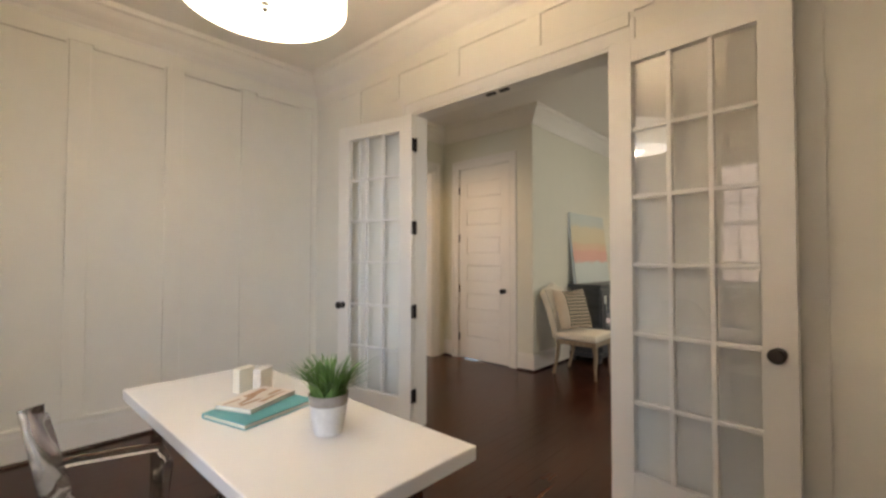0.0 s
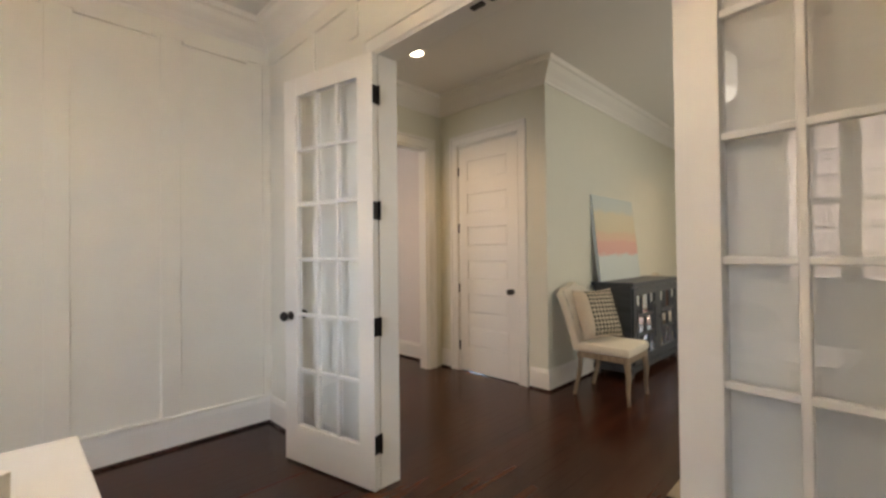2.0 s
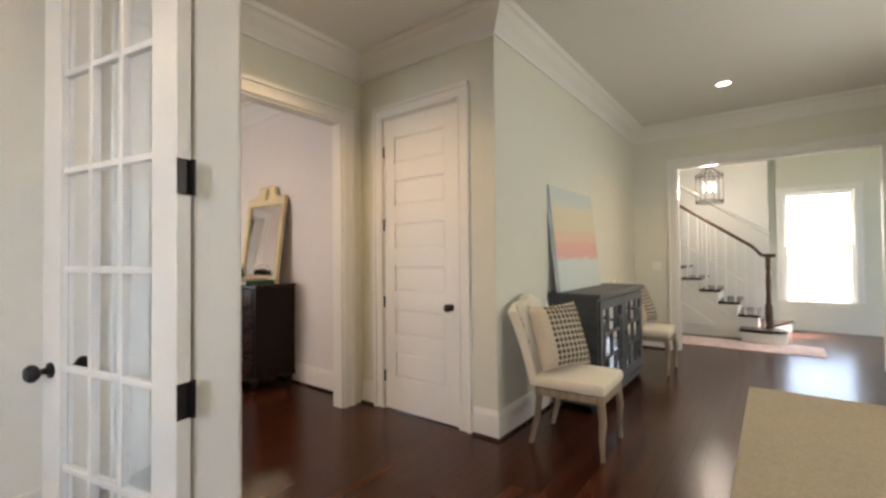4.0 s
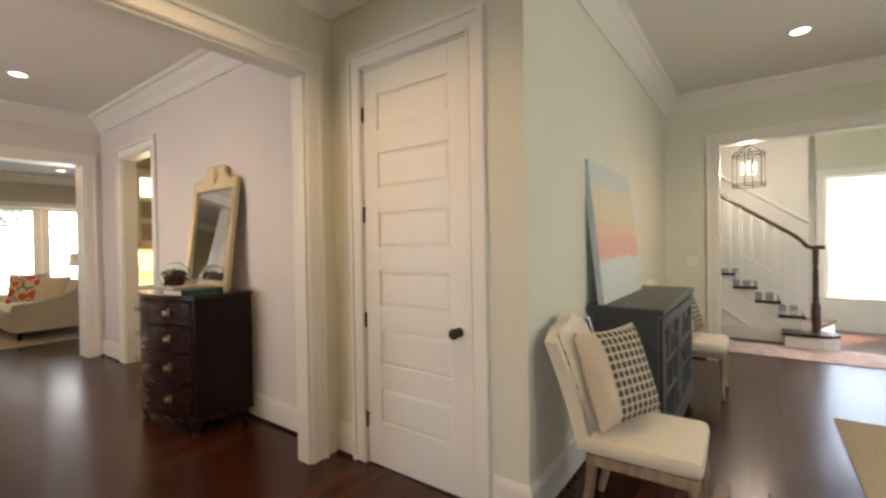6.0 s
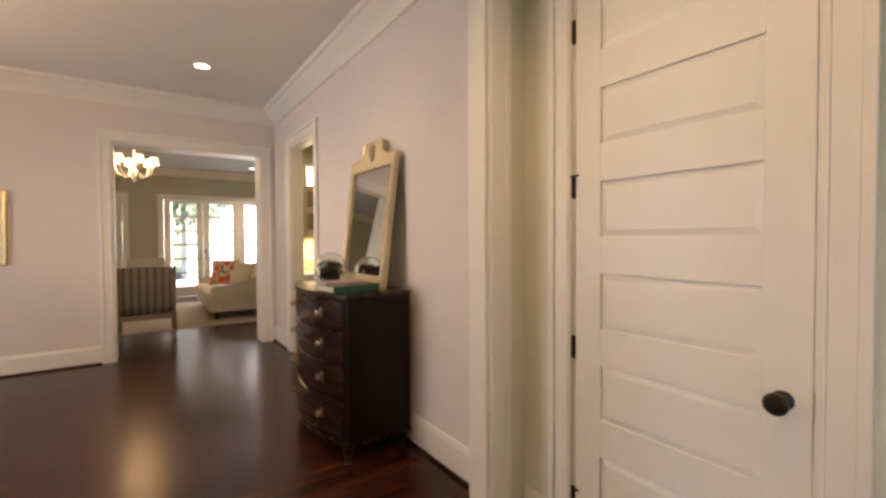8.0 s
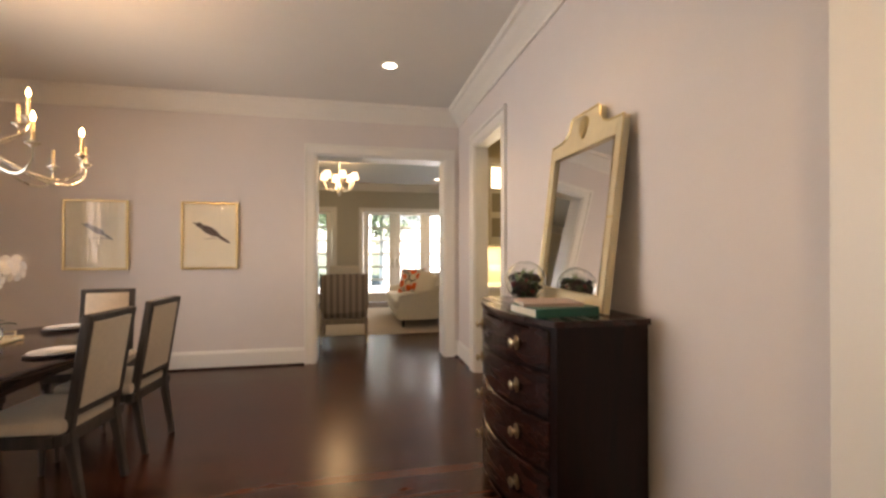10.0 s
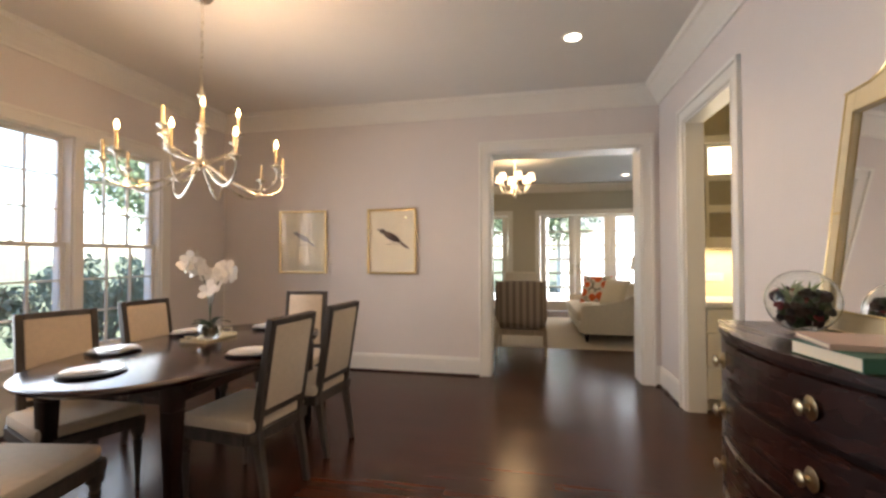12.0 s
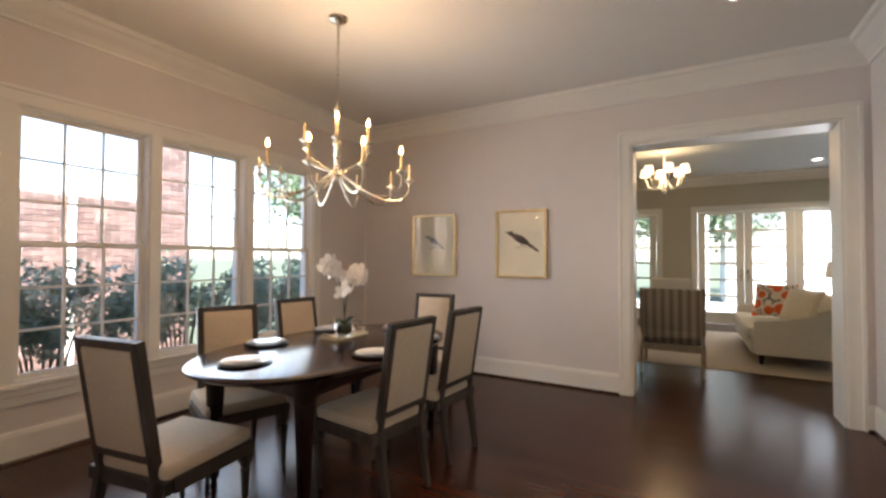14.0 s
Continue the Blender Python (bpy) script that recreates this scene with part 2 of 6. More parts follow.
def taper(bm, c0, s0, c1, s1, bevel=0.0):
    """A square post from centre c0 with half widths s0 to c1 with s1."""
    vs = []
    for c, s in ((c0, s0), (c1, s1)):
        vs += [bm.verts.new((c[0] + a * s[0], c[1] + b * s[1], c[2])) for a, b in ((-1, -1), (1, -1), (1, 1), (-1, 1))]
    fs = [bm.faces.new([vs[i] for i in f]) for f in ((3, 2, 1, 0), (4, 5, 6, 7), (0, 1, 5, 4), (1, 2, 6, 5), (2, 3, 7, 6), (3, 0, 4, 7))]
    if bevel:
        bmesh.ops.bevel(bm, geom=list({e for f in fs for e in f.edges}), offset=bevel, segments=2, affect="EDGES", profile=0.5)


def moulding(name, profile, ends, inward, mitres=(0, 0), material=None, kind="structure"):
    """A moulding along a wall: profile of (outwards, z), closed; mitres: how far each end moves along the run per metre outwards."""
    bm = bmesh.new()
    a, b, n = Vector((*ends[0], 0)), Vector((*ends[1], 0)), Vector((*inward, 0))
    d = (b - a).normalized()
    rows = []
    for p, k in ((a, mitres[0]), (b, mitres[1])):
        rows.append([bm.verts.new(p + n * o + d * (k * o) + Vector((0, 0, z))) for o, z in profile])
    c = len(profile)
    for i in range(c):
        bm.faces.new((rows[0][i], rows[0][(i + 1) % c], rows[1][(i + 1) % c], rows[1][i]))
    bm.faces.new(rows[0])
    bm.faces.new(rows[1][::-1])
    return tagged(part(name, bm, material or TRIM), kind=kind)


def wall(name, axis, lo, hi, a, b, holes=(), z0=0.0, z1=None, material=None, label=""):
    """A wall between lo and hi across axis, from a to b along the other, with holes (a, b, bottom, top) through it."""
    bm = bmesh.new()
    z1 = H if z1 is None else z1
    cuts = sorted({a, b, *[h[0] for h in holes], *[h[1] for h in holes]})
    for u, v in zip(cuts, cuts[1:]):
        spans = [(z0, z1)]
        for h in holes:
            if h[0] <= u + 1e-6 and h[1] >= v - 1e-6:
                spans = [(z0, h[2]), (h[3], z1)]
        for p, q in spans:
            if q - p > 1e-4:
                box(bm, *((lo, hi, u, v) if axis == "x" else (u, v, lo, hi)), p, q)
    ob = tagged(part(name, bm, material or SAGE), kind="structure")
    return tagged(ob, label)


CREAM_WALL = mat("cream_pantry_paint", (0.72, 0.64, 0.44), 0.6, vary=0.02)
H = 3.02
CROWN = [(0.001, H - 0.182), (0.018, H - 0.182), (0.022, H - 0.16), (0.03, H - 0.15), (0.052, H - 0.12), (0.098, H - 0.076), (0.126, H - 0.043), (0.153, H - 0.034), (0.164, H - 0.001), (0.001, H - 0.001)]
SHOE = [(0.019, 0.001), (0.036, 0.001), (0.035, 0.009), (0.029, 0.017), (0.019, 0.02)]
BASE = [(0.001, 0.001), (0.018, 0.001), (0.018, 0.165), (0.013, 0.185), (0.007, 0.2), (0.001, 0.2)]


def crown(a, b, inward, mitres=(1, -1)):
    moulding("crown_moulding", CROWN, (a, b), inward, mitres)


def base(a, b, inward, mitres=(0, 0)):
    moulding("baseboard", BASE, (a, b), inward, mitres)
    moulding("shoe_moulding", SHOE, (a, b), inward, mitres, MAHOGANY)


def casing(name, axis, face, out, a, b, top, width=0.10, bottom=0.0):
    """Door trim on one face of an opening from a to b: two legs, a head with a back band."""
    bm = bmesh.new()

    def put(u0, u1, z0, z1, d0, d1):
        f0, f1 = sorted((face + out * d0, face + out * d1))
        box(bm, *((f0, f1, u0, u1) if axis == "x" else (u0, u1, f0, f1)), z0, z1, 0.003)

    for u0, u1, s in ((a - width, a, -1), (b, b + width, 1)):
        put(u0, u1, bottom + 0.001, top, 0.001, 0.018)
        e = (u0 - 0.006, u0 + 0.022) if s < 0 else (u1 - 0.022, u1 + 0.006)
        put(*e, bottom + 0.001, top + width, 0.0, 0.03)
        i = (a - 0.02, a - 0.008) if s < 0 else (b + 0.008, b + 0.02)
        put(*i, bottom + 0.001, top + 0.008, 0.0, 0.023)
    put(a - width + 0.022, b + width - 0.022, top, top + width, 0.001, 0.018)
    put(a - width - 0.006, b + width + 0.006, top + width - 0.022, top + width + 0.008, 0.0, 0.032)
    put(a - 0.008, b + 0.008, top + 0.008, top + 0.02, 0.0, 0.023)
    return tagged(part(name, bm, TRIM), kind="structure")


def lining(name, axis, lo, hi, a, b, top, thick=0.018, bottom=None):
    """The boards that line an opening through a wall."""
    bm = bmesh.new()
    spans = [(a, a + thick, 0.001, top), (b - thick, b, 0.001, top), (a + thick, b - thick, top - thick, top)]
    for u0, u1, z0, z1 in spans:
        box(bm, *((lo - 0.002, hi + 0.002, u0, u1) if axis == "x" else (u0, u1, lo - 0.002, hi + 0.002)), z0, z1, 0.002)
    return tagged(part(name, bm, TRIM), kind="structure")

# ---- structure: office ----
WE, NF, NB = -4.69, 3.30, 3.43          # office west face, its north wall's two faces
FD0, FD1, FDT = -3.31, -1.79, 2.39      # the french doors' opening
wall("wall_office_west", "x", -4.855, WE, -0.3, NF, material=OFFICE)
wall("wall_office_north", "y", NF, NB, -4.856, -0.3, [(FD0, FD1, 0, FDT)], material=OFFICE)
wall("wall_office_east", "x", -0.3, -0.15, -0.3, 9.2, material=OFFICE)
wall("wall_office_south", "y", -0.5, -0.3, -4.855, -0.15, [(-2.55, -2.10, 0.98, 2.42), (-2.05, -1.60, 0.98, 2.42), (-1.55, -1.10, 0.98, 2.42)], material=OFFICE)
wall("wall_house_front_west", "x", -4.985, -4.856, -0.5, 3.43, material=LAVENDER)

# ---- structure: hall ----
CY, PX, FY = 5.36, -3.50, 9.2           # closet wall, painting wall, far wall
wall("wall_dining_east", "x", -4.985, -4.875, 3.43, CY + 0.12, [(3.455, 5.14, 0, 2.44)], material=SAGE)
wall("wall_closet", "y", CY, CY + 0.12, -4.875, PX, [(-4.60, -3.816, 0, 2.455)], material=SAGE)
wall("wall_painting", "x", PX - 0.12, PX, CY + 0.12, FY, material=SAGE)
wall("wall_hall_far", "y", FY, FY + 0.14, PX - 0.12, -0.15, [(-2.97, -1.0, 0, 2.44)], material=SAGE)

# ---- structure: dining room ----
DINING_WINDOWS = (-5.955, -6.825, -7.695)   # the right edge of each opening
DW, DS, DN = -9.42, 0.34, 5.36
wall("wall_dining_north", "y", DN, DN + 0.14, DW - 0.15, -4.985, [(-8.69, -7.80, 0, 2.44)], material=LAVENDER)
wall("wall_dining_west", "x", DW - 0.15, DW, DS - 0.2, DN, [(3.64, 5.19, 0, 2.435)], material=LAVENDER)
wall("wall_dining_south", "y", DS - 0.2, DS, DW, -4.985, [(x - 0.79, x, 0.50, 2.31) for x in DINING_WINDOWS], material=LAVENDER)

# ---- structure: family room, pantry, foyer ----
FX = -15.35
wall("wall_family_west", "x", FX - 0.2, FX, 0.0, 8.6, [(4.305, 7.515, 0, 2.3), (1.925, 3.535, 0, 2.3)], material=TAUPE)
wall("wall_family_south", "y", -0.15, 0.0, FX, DW - 0.15, material=TAUPE)
wall("wall_family_north", "y", 8.6, 8.75, FX, DW - 0.15, material=TAUPE)
wall("wall_family_east", "x", DW - 0.30, DW - 0.15, 0.0, 8.6, [(3.64, 5.19, 0, 2.435)], material=TAUPE)
wall("wall_pantry_west", "x", -9.40, -9.28, DN + 0.14, 7.1, material=CREAM_WALL)
wall("wall_pantry_east", "x", -7.6, -7.48, DN + 0.14, 7.1, material=CREAM_WALL)
wall("wall_pantry_north", "y", 7.1, 7.22, -9.40, -7.48, material=CREAM_WALL)
wall("wall_foyer_west", "x", -6.2, -6.05, FY + 0.14, 12.0, z1=5.4, material=TRIM)
wall("wall_foyer_north", "y", 12.0, 12.15, -6.2, 1.2, [(-1.80, -0.92, 0.48, 2.28)], z1=5.4, material=SAGE)
wall("wall_foyer_east", "x", 1.2, 1.35, FY + 0.14, 12.15, z1=5.4, material=SAGE)
wall("wall_foyer_south", "y", FY + 0.0, FY + 0.14, -6.2, 1.35, z0=H + 0.12, z1=5.4, material=SAGE)
wall("wall_foyer_south_low", "y", FY + 0.0, FY + 0.14, -6.2, PX - 0.12, material=SAGE)
boxed("ceiling_foyer", (-6.2, 1.35, FY, 12.15, 5.4, 5.5), CEILING)["kind"] = "structure"

for nm, d, mm in (("ceiling_office", (-4.985, -0.15, -0.5, 3.365, H, H + 0.1), CEILING), ("ceiling_hall", (-5.0, -0.15, 3.365, FY + 0.14, H, H + 0.1), CEILING),
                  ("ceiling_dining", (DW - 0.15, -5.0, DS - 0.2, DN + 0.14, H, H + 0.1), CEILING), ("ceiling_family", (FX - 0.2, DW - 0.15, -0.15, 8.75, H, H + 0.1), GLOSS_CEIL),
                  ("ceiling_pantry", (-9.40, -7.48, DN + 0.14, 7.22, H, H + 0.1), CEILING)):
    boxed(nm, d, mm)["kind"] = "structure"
for d in ((-15.6, -0.15, 0.14, 12.15), (-4.985, -0.15, -0.5, 0.139), (-0.149, 1.35, 9.2, 12.15)):
    boxed("subfloor", (*d, -0.25, -0.006), GAP)["kind"] = "structure"

crown((WE, -0.3), (WE, NF), (1, 0))
crown((-0.3, NF), (WE, NF), (0, -1))
crown((PX, CY), (-4.875, CY), (0, -1), (-1, -1))
crown((PX, FY), (PX, CY), (1, 0), (1, 1))
crown((-0.3, FY), (PX, FY), (0, -1))
crown((-4.875, CY), (-4.875, NB), (1, 0))
crown((-4.875, NB), (-0.3, NB), (0, 1))
crown((-4.985, DN), (DW, DN), (0, -1))
crown((DW, DN), (DW, DS), (1, 0))
crown((DW, DS), (-4.985, DS), (0, 1))
crown((-4.985, DS), (-4.985, DN), (-1, 0))
crown((FX, 8.6), (FX, 0.0), (1, 0))
base((WE, -0.3), (WE, NF), (1, 0))
base((-3.41, NF), (WE, NF), (0, -1))
base((-0.3, NF), (-1.7, NF), (0, -1))
base((PX, CY), (-3.69, CY), (0, -1), (-1, 0))
base((-4.71, CY), (-4.86, CY), (0, -1))
base((PX, FY), (PX, CY), (1, 0), (0, 1))
base((-3.09, FY), (PX, FY), (0, -1))
base((-4.985, DN), (-7.69, DN), (0, -1))
base((-8.80, DN), (DW, DN), (0, -1))
base((DW, 3.53), (DW, DS), (1, 0))
base((DW, DN), (DW, 5.30), (1, 0))
base((DW, DS), (-4.985, DS), (0, 1))
base((FX, 4.19), (FX, 3.65), (1, 0))
base((-4.985, DS), (-4.985, 3.38), (-1, 0))

casing("casing_french_door_hall", "y", NB, 1, FD0, FD1, FDT)
lining("lining_french_door", "y", NF, NB, FD0, FD1, FDT)
casing("casing_french_door_office", "y", NF, -0.35, FD0, FD1, FDT, 0.11)
casing("casing_dining_hall", "x", -4.875, 1, 3.455, 5.14, 2.44, 0.11)
casing("casing_dining_inner", "x", -4.985, -1, 3.455, 5.14, 2.44, 0.11)
lining("lining_dining", "x", -4.985, -4.875, 3.455, 5.14, 2.44)
casing("casing_closet", "y", CY, -1, -4.60, -3.816, 2.455, 0.10)
casing("casing_stair_opening", "y", FY, -1, -2.97, -1.0, 2.44, 0.10)
lining("lining_stair_opening", "y", FY, FY + 0.14, -2.97, -1.0, 2.44)
casing("casing_pantry", "y", DN, -1, -8.69, -7.80, 2.44, 0.11)
lining("lining_pantry", "y", DN, DN + 0.14, -8.69, -7.80, 2.44)
casing("casing_family", "x", DW, 1, 3.64, 5.19, 2.435, 0.11)
lining("lining_family", "x", DW - 0.30, DW, 3.64, 5.19, 2.435)

# ---- office: panelling ----
for y0, y1 in [(-0.245 + 0.5635 * i, -0.13 + 0.5635 * i) for i in range(6)]:
    boxed("panel_stile", (WE, WE + 0.016, y0, y1, 0.2, 2.735), OFFICE, None, bevel=0.003)["kind"] = "structure"
for nm, z0, z1, d in (("panel_top_rail", 2.735, 2.84, 0.016), ("panel_sill", 0.2, 0.218, 0.026)):
    boxed(nm, (WE, WE + d, -0.3, NF, z0, z1), OFFICE, None, bevel=0.003)["kind"] = "structure"
for y0 in [-0.13 + 0.5635 * i for i in range(6)]:
    boxed("panel_bead", (WE, WE + 0.024, y0 + 0.012, min(y0 + 0.436, 3.285), 2.71, 2.735), OFFICE, None, bevel=0.004)["kind"] = "structure"
boxed("panel_corner_stile", (WE, WE + 0.016, 3.24, NF, 0.2, 2.735), OFFICE, None, bevel=0.003)["kind"] = "structure"
for z0, z1 in ((2.735, 2.84), (2.47, 2.54)):
    boxed("header_rail", (-3.41 if z0 < 2.7 else WE, -1.7 if z0 < 2.7 else -0.3, NF - 0.016, NF, z0, z1), OFFICE, None, bevel=0.003)["kind"] = "structure"
for x0 in (-4.06, -3.57, -2.94, -2.31, -1.68, -1.06):
    z0 = 0.2 if x0 in (-4.06, -1.06) else 2.54
    boxed("header_stile", (x0, x0 + 0.1, NF - 0.016, NF, z0, 2.735), OFFICE, None, bevel=0.003)["kind"] = "structure"

# ---- doors ----


def knob(parent, m, name="knob"):
    bm = bmesh.new()
    lathe(bm, [(0, 0), (0.027, 0), (0.027, 0.006), (0.012, 0.012), (0.010, 0.03), (0.022, 0.037), (0.030, 0.048), (0.030, 0.058), (0.022, 0.068), (0, 0.072)], 20, m)
    return part(name, bm, BRONZE, parent, "dark bronze round knob", True)


def french_leaf(name, m, flip):
    """A door leaf of 18 panes, hinged at its local x = 0 and reaching along +x; its room face looks along -y."""
    w, h, t = 0.745, 2.365, 0.042
    ob = thing(name, "open white french door with eighteen clear glass panes", "door", m)
    bm = bmesh.new()
    st, top, bot = 0.115, 0.112, 0.238
    box(bm, 0, st, 0, t, 0.012, h, 0.002)
    box(bm, w - st, w, 0, t, 0.012, h, 0.002)
    box(bm, st, w - st, 0.001, t - 0.001, 0.012, bot)
    box(bm, st, w - st, 0.001, t - 0.001, h - top, h)
    part("door_frame", bm, TRIM, ob)
    gw, gh = (w - 2 * st), (h - top - bot)
    for i in (1, 2):
        x = st + gw * i / 3
        boxed("muntin", (x - 0.011, x + 0.011, 0.006, t - 0.006, bot, h - top), TRIM, ob, bevel=0.004)
    for j in range(1, 6):
        z = bot + gh * j / 6
        boxed("muntin", (st, w - st, 0.008, t - 0.008, z - 0.011, z + 0.011), TRIM, ob, bevel=0.004)
    for i in range(3):
        for j in range(6):
            x0, x1, z0, z1 = st + gw * i / 3, st + gw * (i + 1) / 3, bot + gh * j / 6, bot + gh * (j + 1) / 6
            g = boxed("pane", (x0 + 0.009, x1 - 0.009, t / 2 - 0.002, t / 2 + 0.002, z0 + 0.009, z1 - 0.009), GLASS, ob, "clear glass")
            g.visible_shadow = False
    knob(ob, pose(w - 0.06, 0, 0.90, 90, 0, 0))
    knob(ob, pose(w - 0.06, t, 0.90, -90, 0, 0))
    for z in (0.256, 0.883, 1.51, 2.137) if flip else ():
        bm = bmesh.new()
        if flip:
            box(bm, -0.004, -0.0005, 0.002, t, z - 0.05, z + 0.05, 0.001)
        lathe(bm, [(0, z - 0.052), (0.007, z - 0.052), (0.007, z + 0.052), (0, z + 0.052)], 10, Matrix.Translation((-0.004, -0.004 if flip else t + 0.004, 0)))
        if flip:
            box(bm, -0.022, -0.003, 0.002, 0.006, z - 0.05, z + 0.05, 0.001)
        part("hinge", bm, BRONZE, ob, "dark bronze hinge")
    return ob


# each leaf swings on its jamb and stands folded back near the wall
left = french_leaf("french_door", Matrix.Translation((FD0 + 0.03, NF - 0.014, 0)) @ pose(0, 0, 0, 0, 0, 191.5), True)
right = french_leaf("french_door", Matrix.Translation((FD1 - 0.002, NF - 0.056, 0)) @ pose(0, 0, 0, 0, 0, -4.5), False)
for x in (-2.605, -2.50):
    bm = bmesh.new()
    box(bm, x - 0.035, x + 0.035, NF + 0.02, NF + 0.05, FDT - 0.03, FDT - 0.0185, 0.003)
    tagged(part("door_catch", bm, BRONZE), "dark bronze ball catch in the door head", "catch", "door catches")


def closet_door():
    w, h = 0.76, 2.43
    ob = thing("panel_door", "closed cream-white six-panel closet door with dark knob", "door", pose(-4.588, CY + 0.002, 0.01))
    bm = bmesh.new()
    st, top, pan, rail = 0.115, 0.165, 0.212, 0.145
    box(bm, 0, st, 0, 0.036, 0, h, 0.002)
    box(bm, w - st, w, 0, 0.036, 0, h, 0.002)
    edges = []
    z = h - top
    for i in range(6):
        edges.append((z - pan, z))
        z -= pan + rail
    lo = 0.0
    for a, b in edges[::-1] + [(h, h)]:
        box(bm, st, w - st, 0.0, 0.036, lo, a, 0.001)
        lo = b
    part("door_frame", bm, TRIM, ob)
    for a, b in edges:
        bm = bmesh.new()
        box(bm, st - 0.004, w - st + 0.004, 0.0115, 0.03, a - 0.004, b + 0.004)
        x0, x1 = st + 0.024, w - st - 0.024
        v = [bm.verts.new(p) for p in ((st, 0.0113, a), (w - st, 0.0113, a), (w - st, 0.0113, b), (st, 0.0113, b), (x0, 0.003, a + 0.024), (x1, 0.003, a + 0.024), (x1, 0.003, b - 0.024), (x0, 0.003, b - 0.024))]
        for f in ((0, 1, 5, 4), (1, 2, 6, 5), (2, 3, 7, 6), (3, 0, 4, 7), (4, 5, 6, 7)):
            bm.faces.new([v[k] for k in f])
        part("door_panel", bm, TRIM, ob)
    knob(ob, pose(w - 0.065, 0, 0.882, 90, 0, 0))
    boxed("strike", (w + 0.001, w + 0.004, -0.003, 0.02, 0.84, 0.92), GOLD, ob, "small brass strike plate")
    for i, z in enumerate((0.266, 0.89, 1.538, 2.161)):
        bm = bmesh.new()
        lathe(bm, [(0, z - 0.045), (0.008, z - 0.045), (0.008, z + 0.045), (0, z + 0.045)], 10, Matrix.Translation((-0.006, -0.006, 0)))
        if i in (0, 2):
            tube(bm, [(-0.03, -0.012, z + 0.045), (0.03, -0.02, z + 0.045)], 0.004, 6)
        part("hinge", bm, BRONZE, ob, "dark bronze hinge")


closet_door()
wall("closet_back", "y", 6.1, 6.15, -4.875, PX - 0.12, material=TRIM)
lining("lining_closet", "y", CY + 0.004, CY + 0.12, -4.60, -3.816, 2.455, 0.01)

# ---- windows ----


def sash_window(name, axis_m, w, z0, z1, cols=3, rows=3, label="white double-hung window with small panes"):
    """A double-hung window in a hole w wide; local x along the wall, the room at +y, the wall's room face at y = 0."""
    ob = tagged(new(name), label, "window", kind="structure")
    ob.matrix_world = axis_m
    bm = bmesh.new()
    d0, d1 = -0.19, 0.0
    box(bm, 0, 0.012, d0, d1, z0, z1, 0.002)
    box(bm, w - 0.012, w, d0, d1, z0, z1, 0.002)
    box(bm, 0.012, w - 0.012, d0, d1, z1 - 0.012, z1)
    box(bm, 0.012, w - 0.012, d0, d1, z0, z0 + 0.012)
    part("window_frame", bm, TRIM, ob)
    mid = (z0 + z1) / 2
    for lo, hi, y in ((z0 + 0.012, mid + 0.02, -0.075), (mid - 0.02, z1 - 0.012, -0.115)):
        bm = bmesh.new()
        s = 0.032
        box(bm, 0.012, 0.012 + s, y - 0.018, y + 0.018, lo, hi, 0.002)
        box(bm, w - 0.012 - s, w - 0.012, y - 0.018, y + 0.018, lo, hi, 0.002)
        box(bm, 0.012 + s, w - 0.012 - s, y - 0.018, y + 0.018, lo, lo + s)
        box(bm, 0.012 + s, w - 0.012 - s, y - 0.018, y + 0.018, hi - s, hi)
        part("sash", bm, TRIM, ob)
        gx, gz = (0.012 + s, w - 0.012 - s), (lo + s, hi - s)
        for i in range(1, cols):
            x = gx[0] + (gx[1] - gx[0]) * i / cols
            boxed("muntin", (x - 0.008, x + 0.008, y - 0.012, y + 0.012, *gz), TRIM, ob)
        for j in range(1, rows):
            z = gz[0] + (gz[1] - gz[0]) * j / rows
            boxed("muntin", (*gx, y - 0.0115, y + 0.0115, z - 0.008, z + 0.008), TRIM, ob)
        for i in range(cols):
            for j in range(rows):
                a = [gx[0] + (gx[1] - gx[0]) * k / cols for k in (i, i + 1)]
                b = [gz[0] + (gz[1] - gz[0]) * k / rows for k in (j, j + 1)]
                g = boxed("pane", (a[0] + 0.004, a[1] - 0.004, y - 0.002, y + 0.002, b[0] + 0.004, b[1] - 0.004), GLASS, ob, "clear glass")
                g.visible_shadow = False
    bm = bmesh.new()
    lathe(bm, [(0, 0), (0.014, 0), (0.014, 0.012), (0, 0.014)], 12, Matrix.Translation((w / 2, -0.06, mid + 0.02)))
    part("sash_lock", bm, SILVER, ob)
    return ob


for x in DINING_WINDOWS:
    sash_window("window_dining", pose(x - 0.79, DS, 0), 0.79, 0.50, 2.31)
bm = bmesh.new()
WL, WR = DINING_WINDOWS[0], DINING_WINDOWS[2] - 0.79
for a, b in ((WL, WL + 0.105), (WR - 0.105, WR), *((x, x + 0.08) for x in DINING_WINDOWS[1:])):
    box(bm, a, b, DS + 0.001, DS + 0.02, 0.505, 2.31, 0.003)
box(bm, WR - 0.105, WL + 0.105, DS + 0.001, DS + 0.02, 2.31, 2.41, 0.003)
box(bm, WR - 0.115, WL + 0.115, DS + 0.001, DS + 0.034, 2.395, 2.42, 0.004)
tagged(part("casing_dining_windows", bm, TRIM), kind="structure")
bm = bmesh.new()
box(bm, WR - 0.145, WL + 0.145, DS + 0.0005, DS + 0.06, 0.47, 0.504, 0.008)
box(bm, WR - 0.105, WL + 0.105, DS + 0.001, DS + 0.022, 0.36, 0.47, 0.003)
box(bm, WR - 0.115, WL + 0.115, DS + 0.001, DS + 0.036, 0.42, 0.468, 0.008)
tagged(part("window_sill", bm, TRIM), kind="structure")
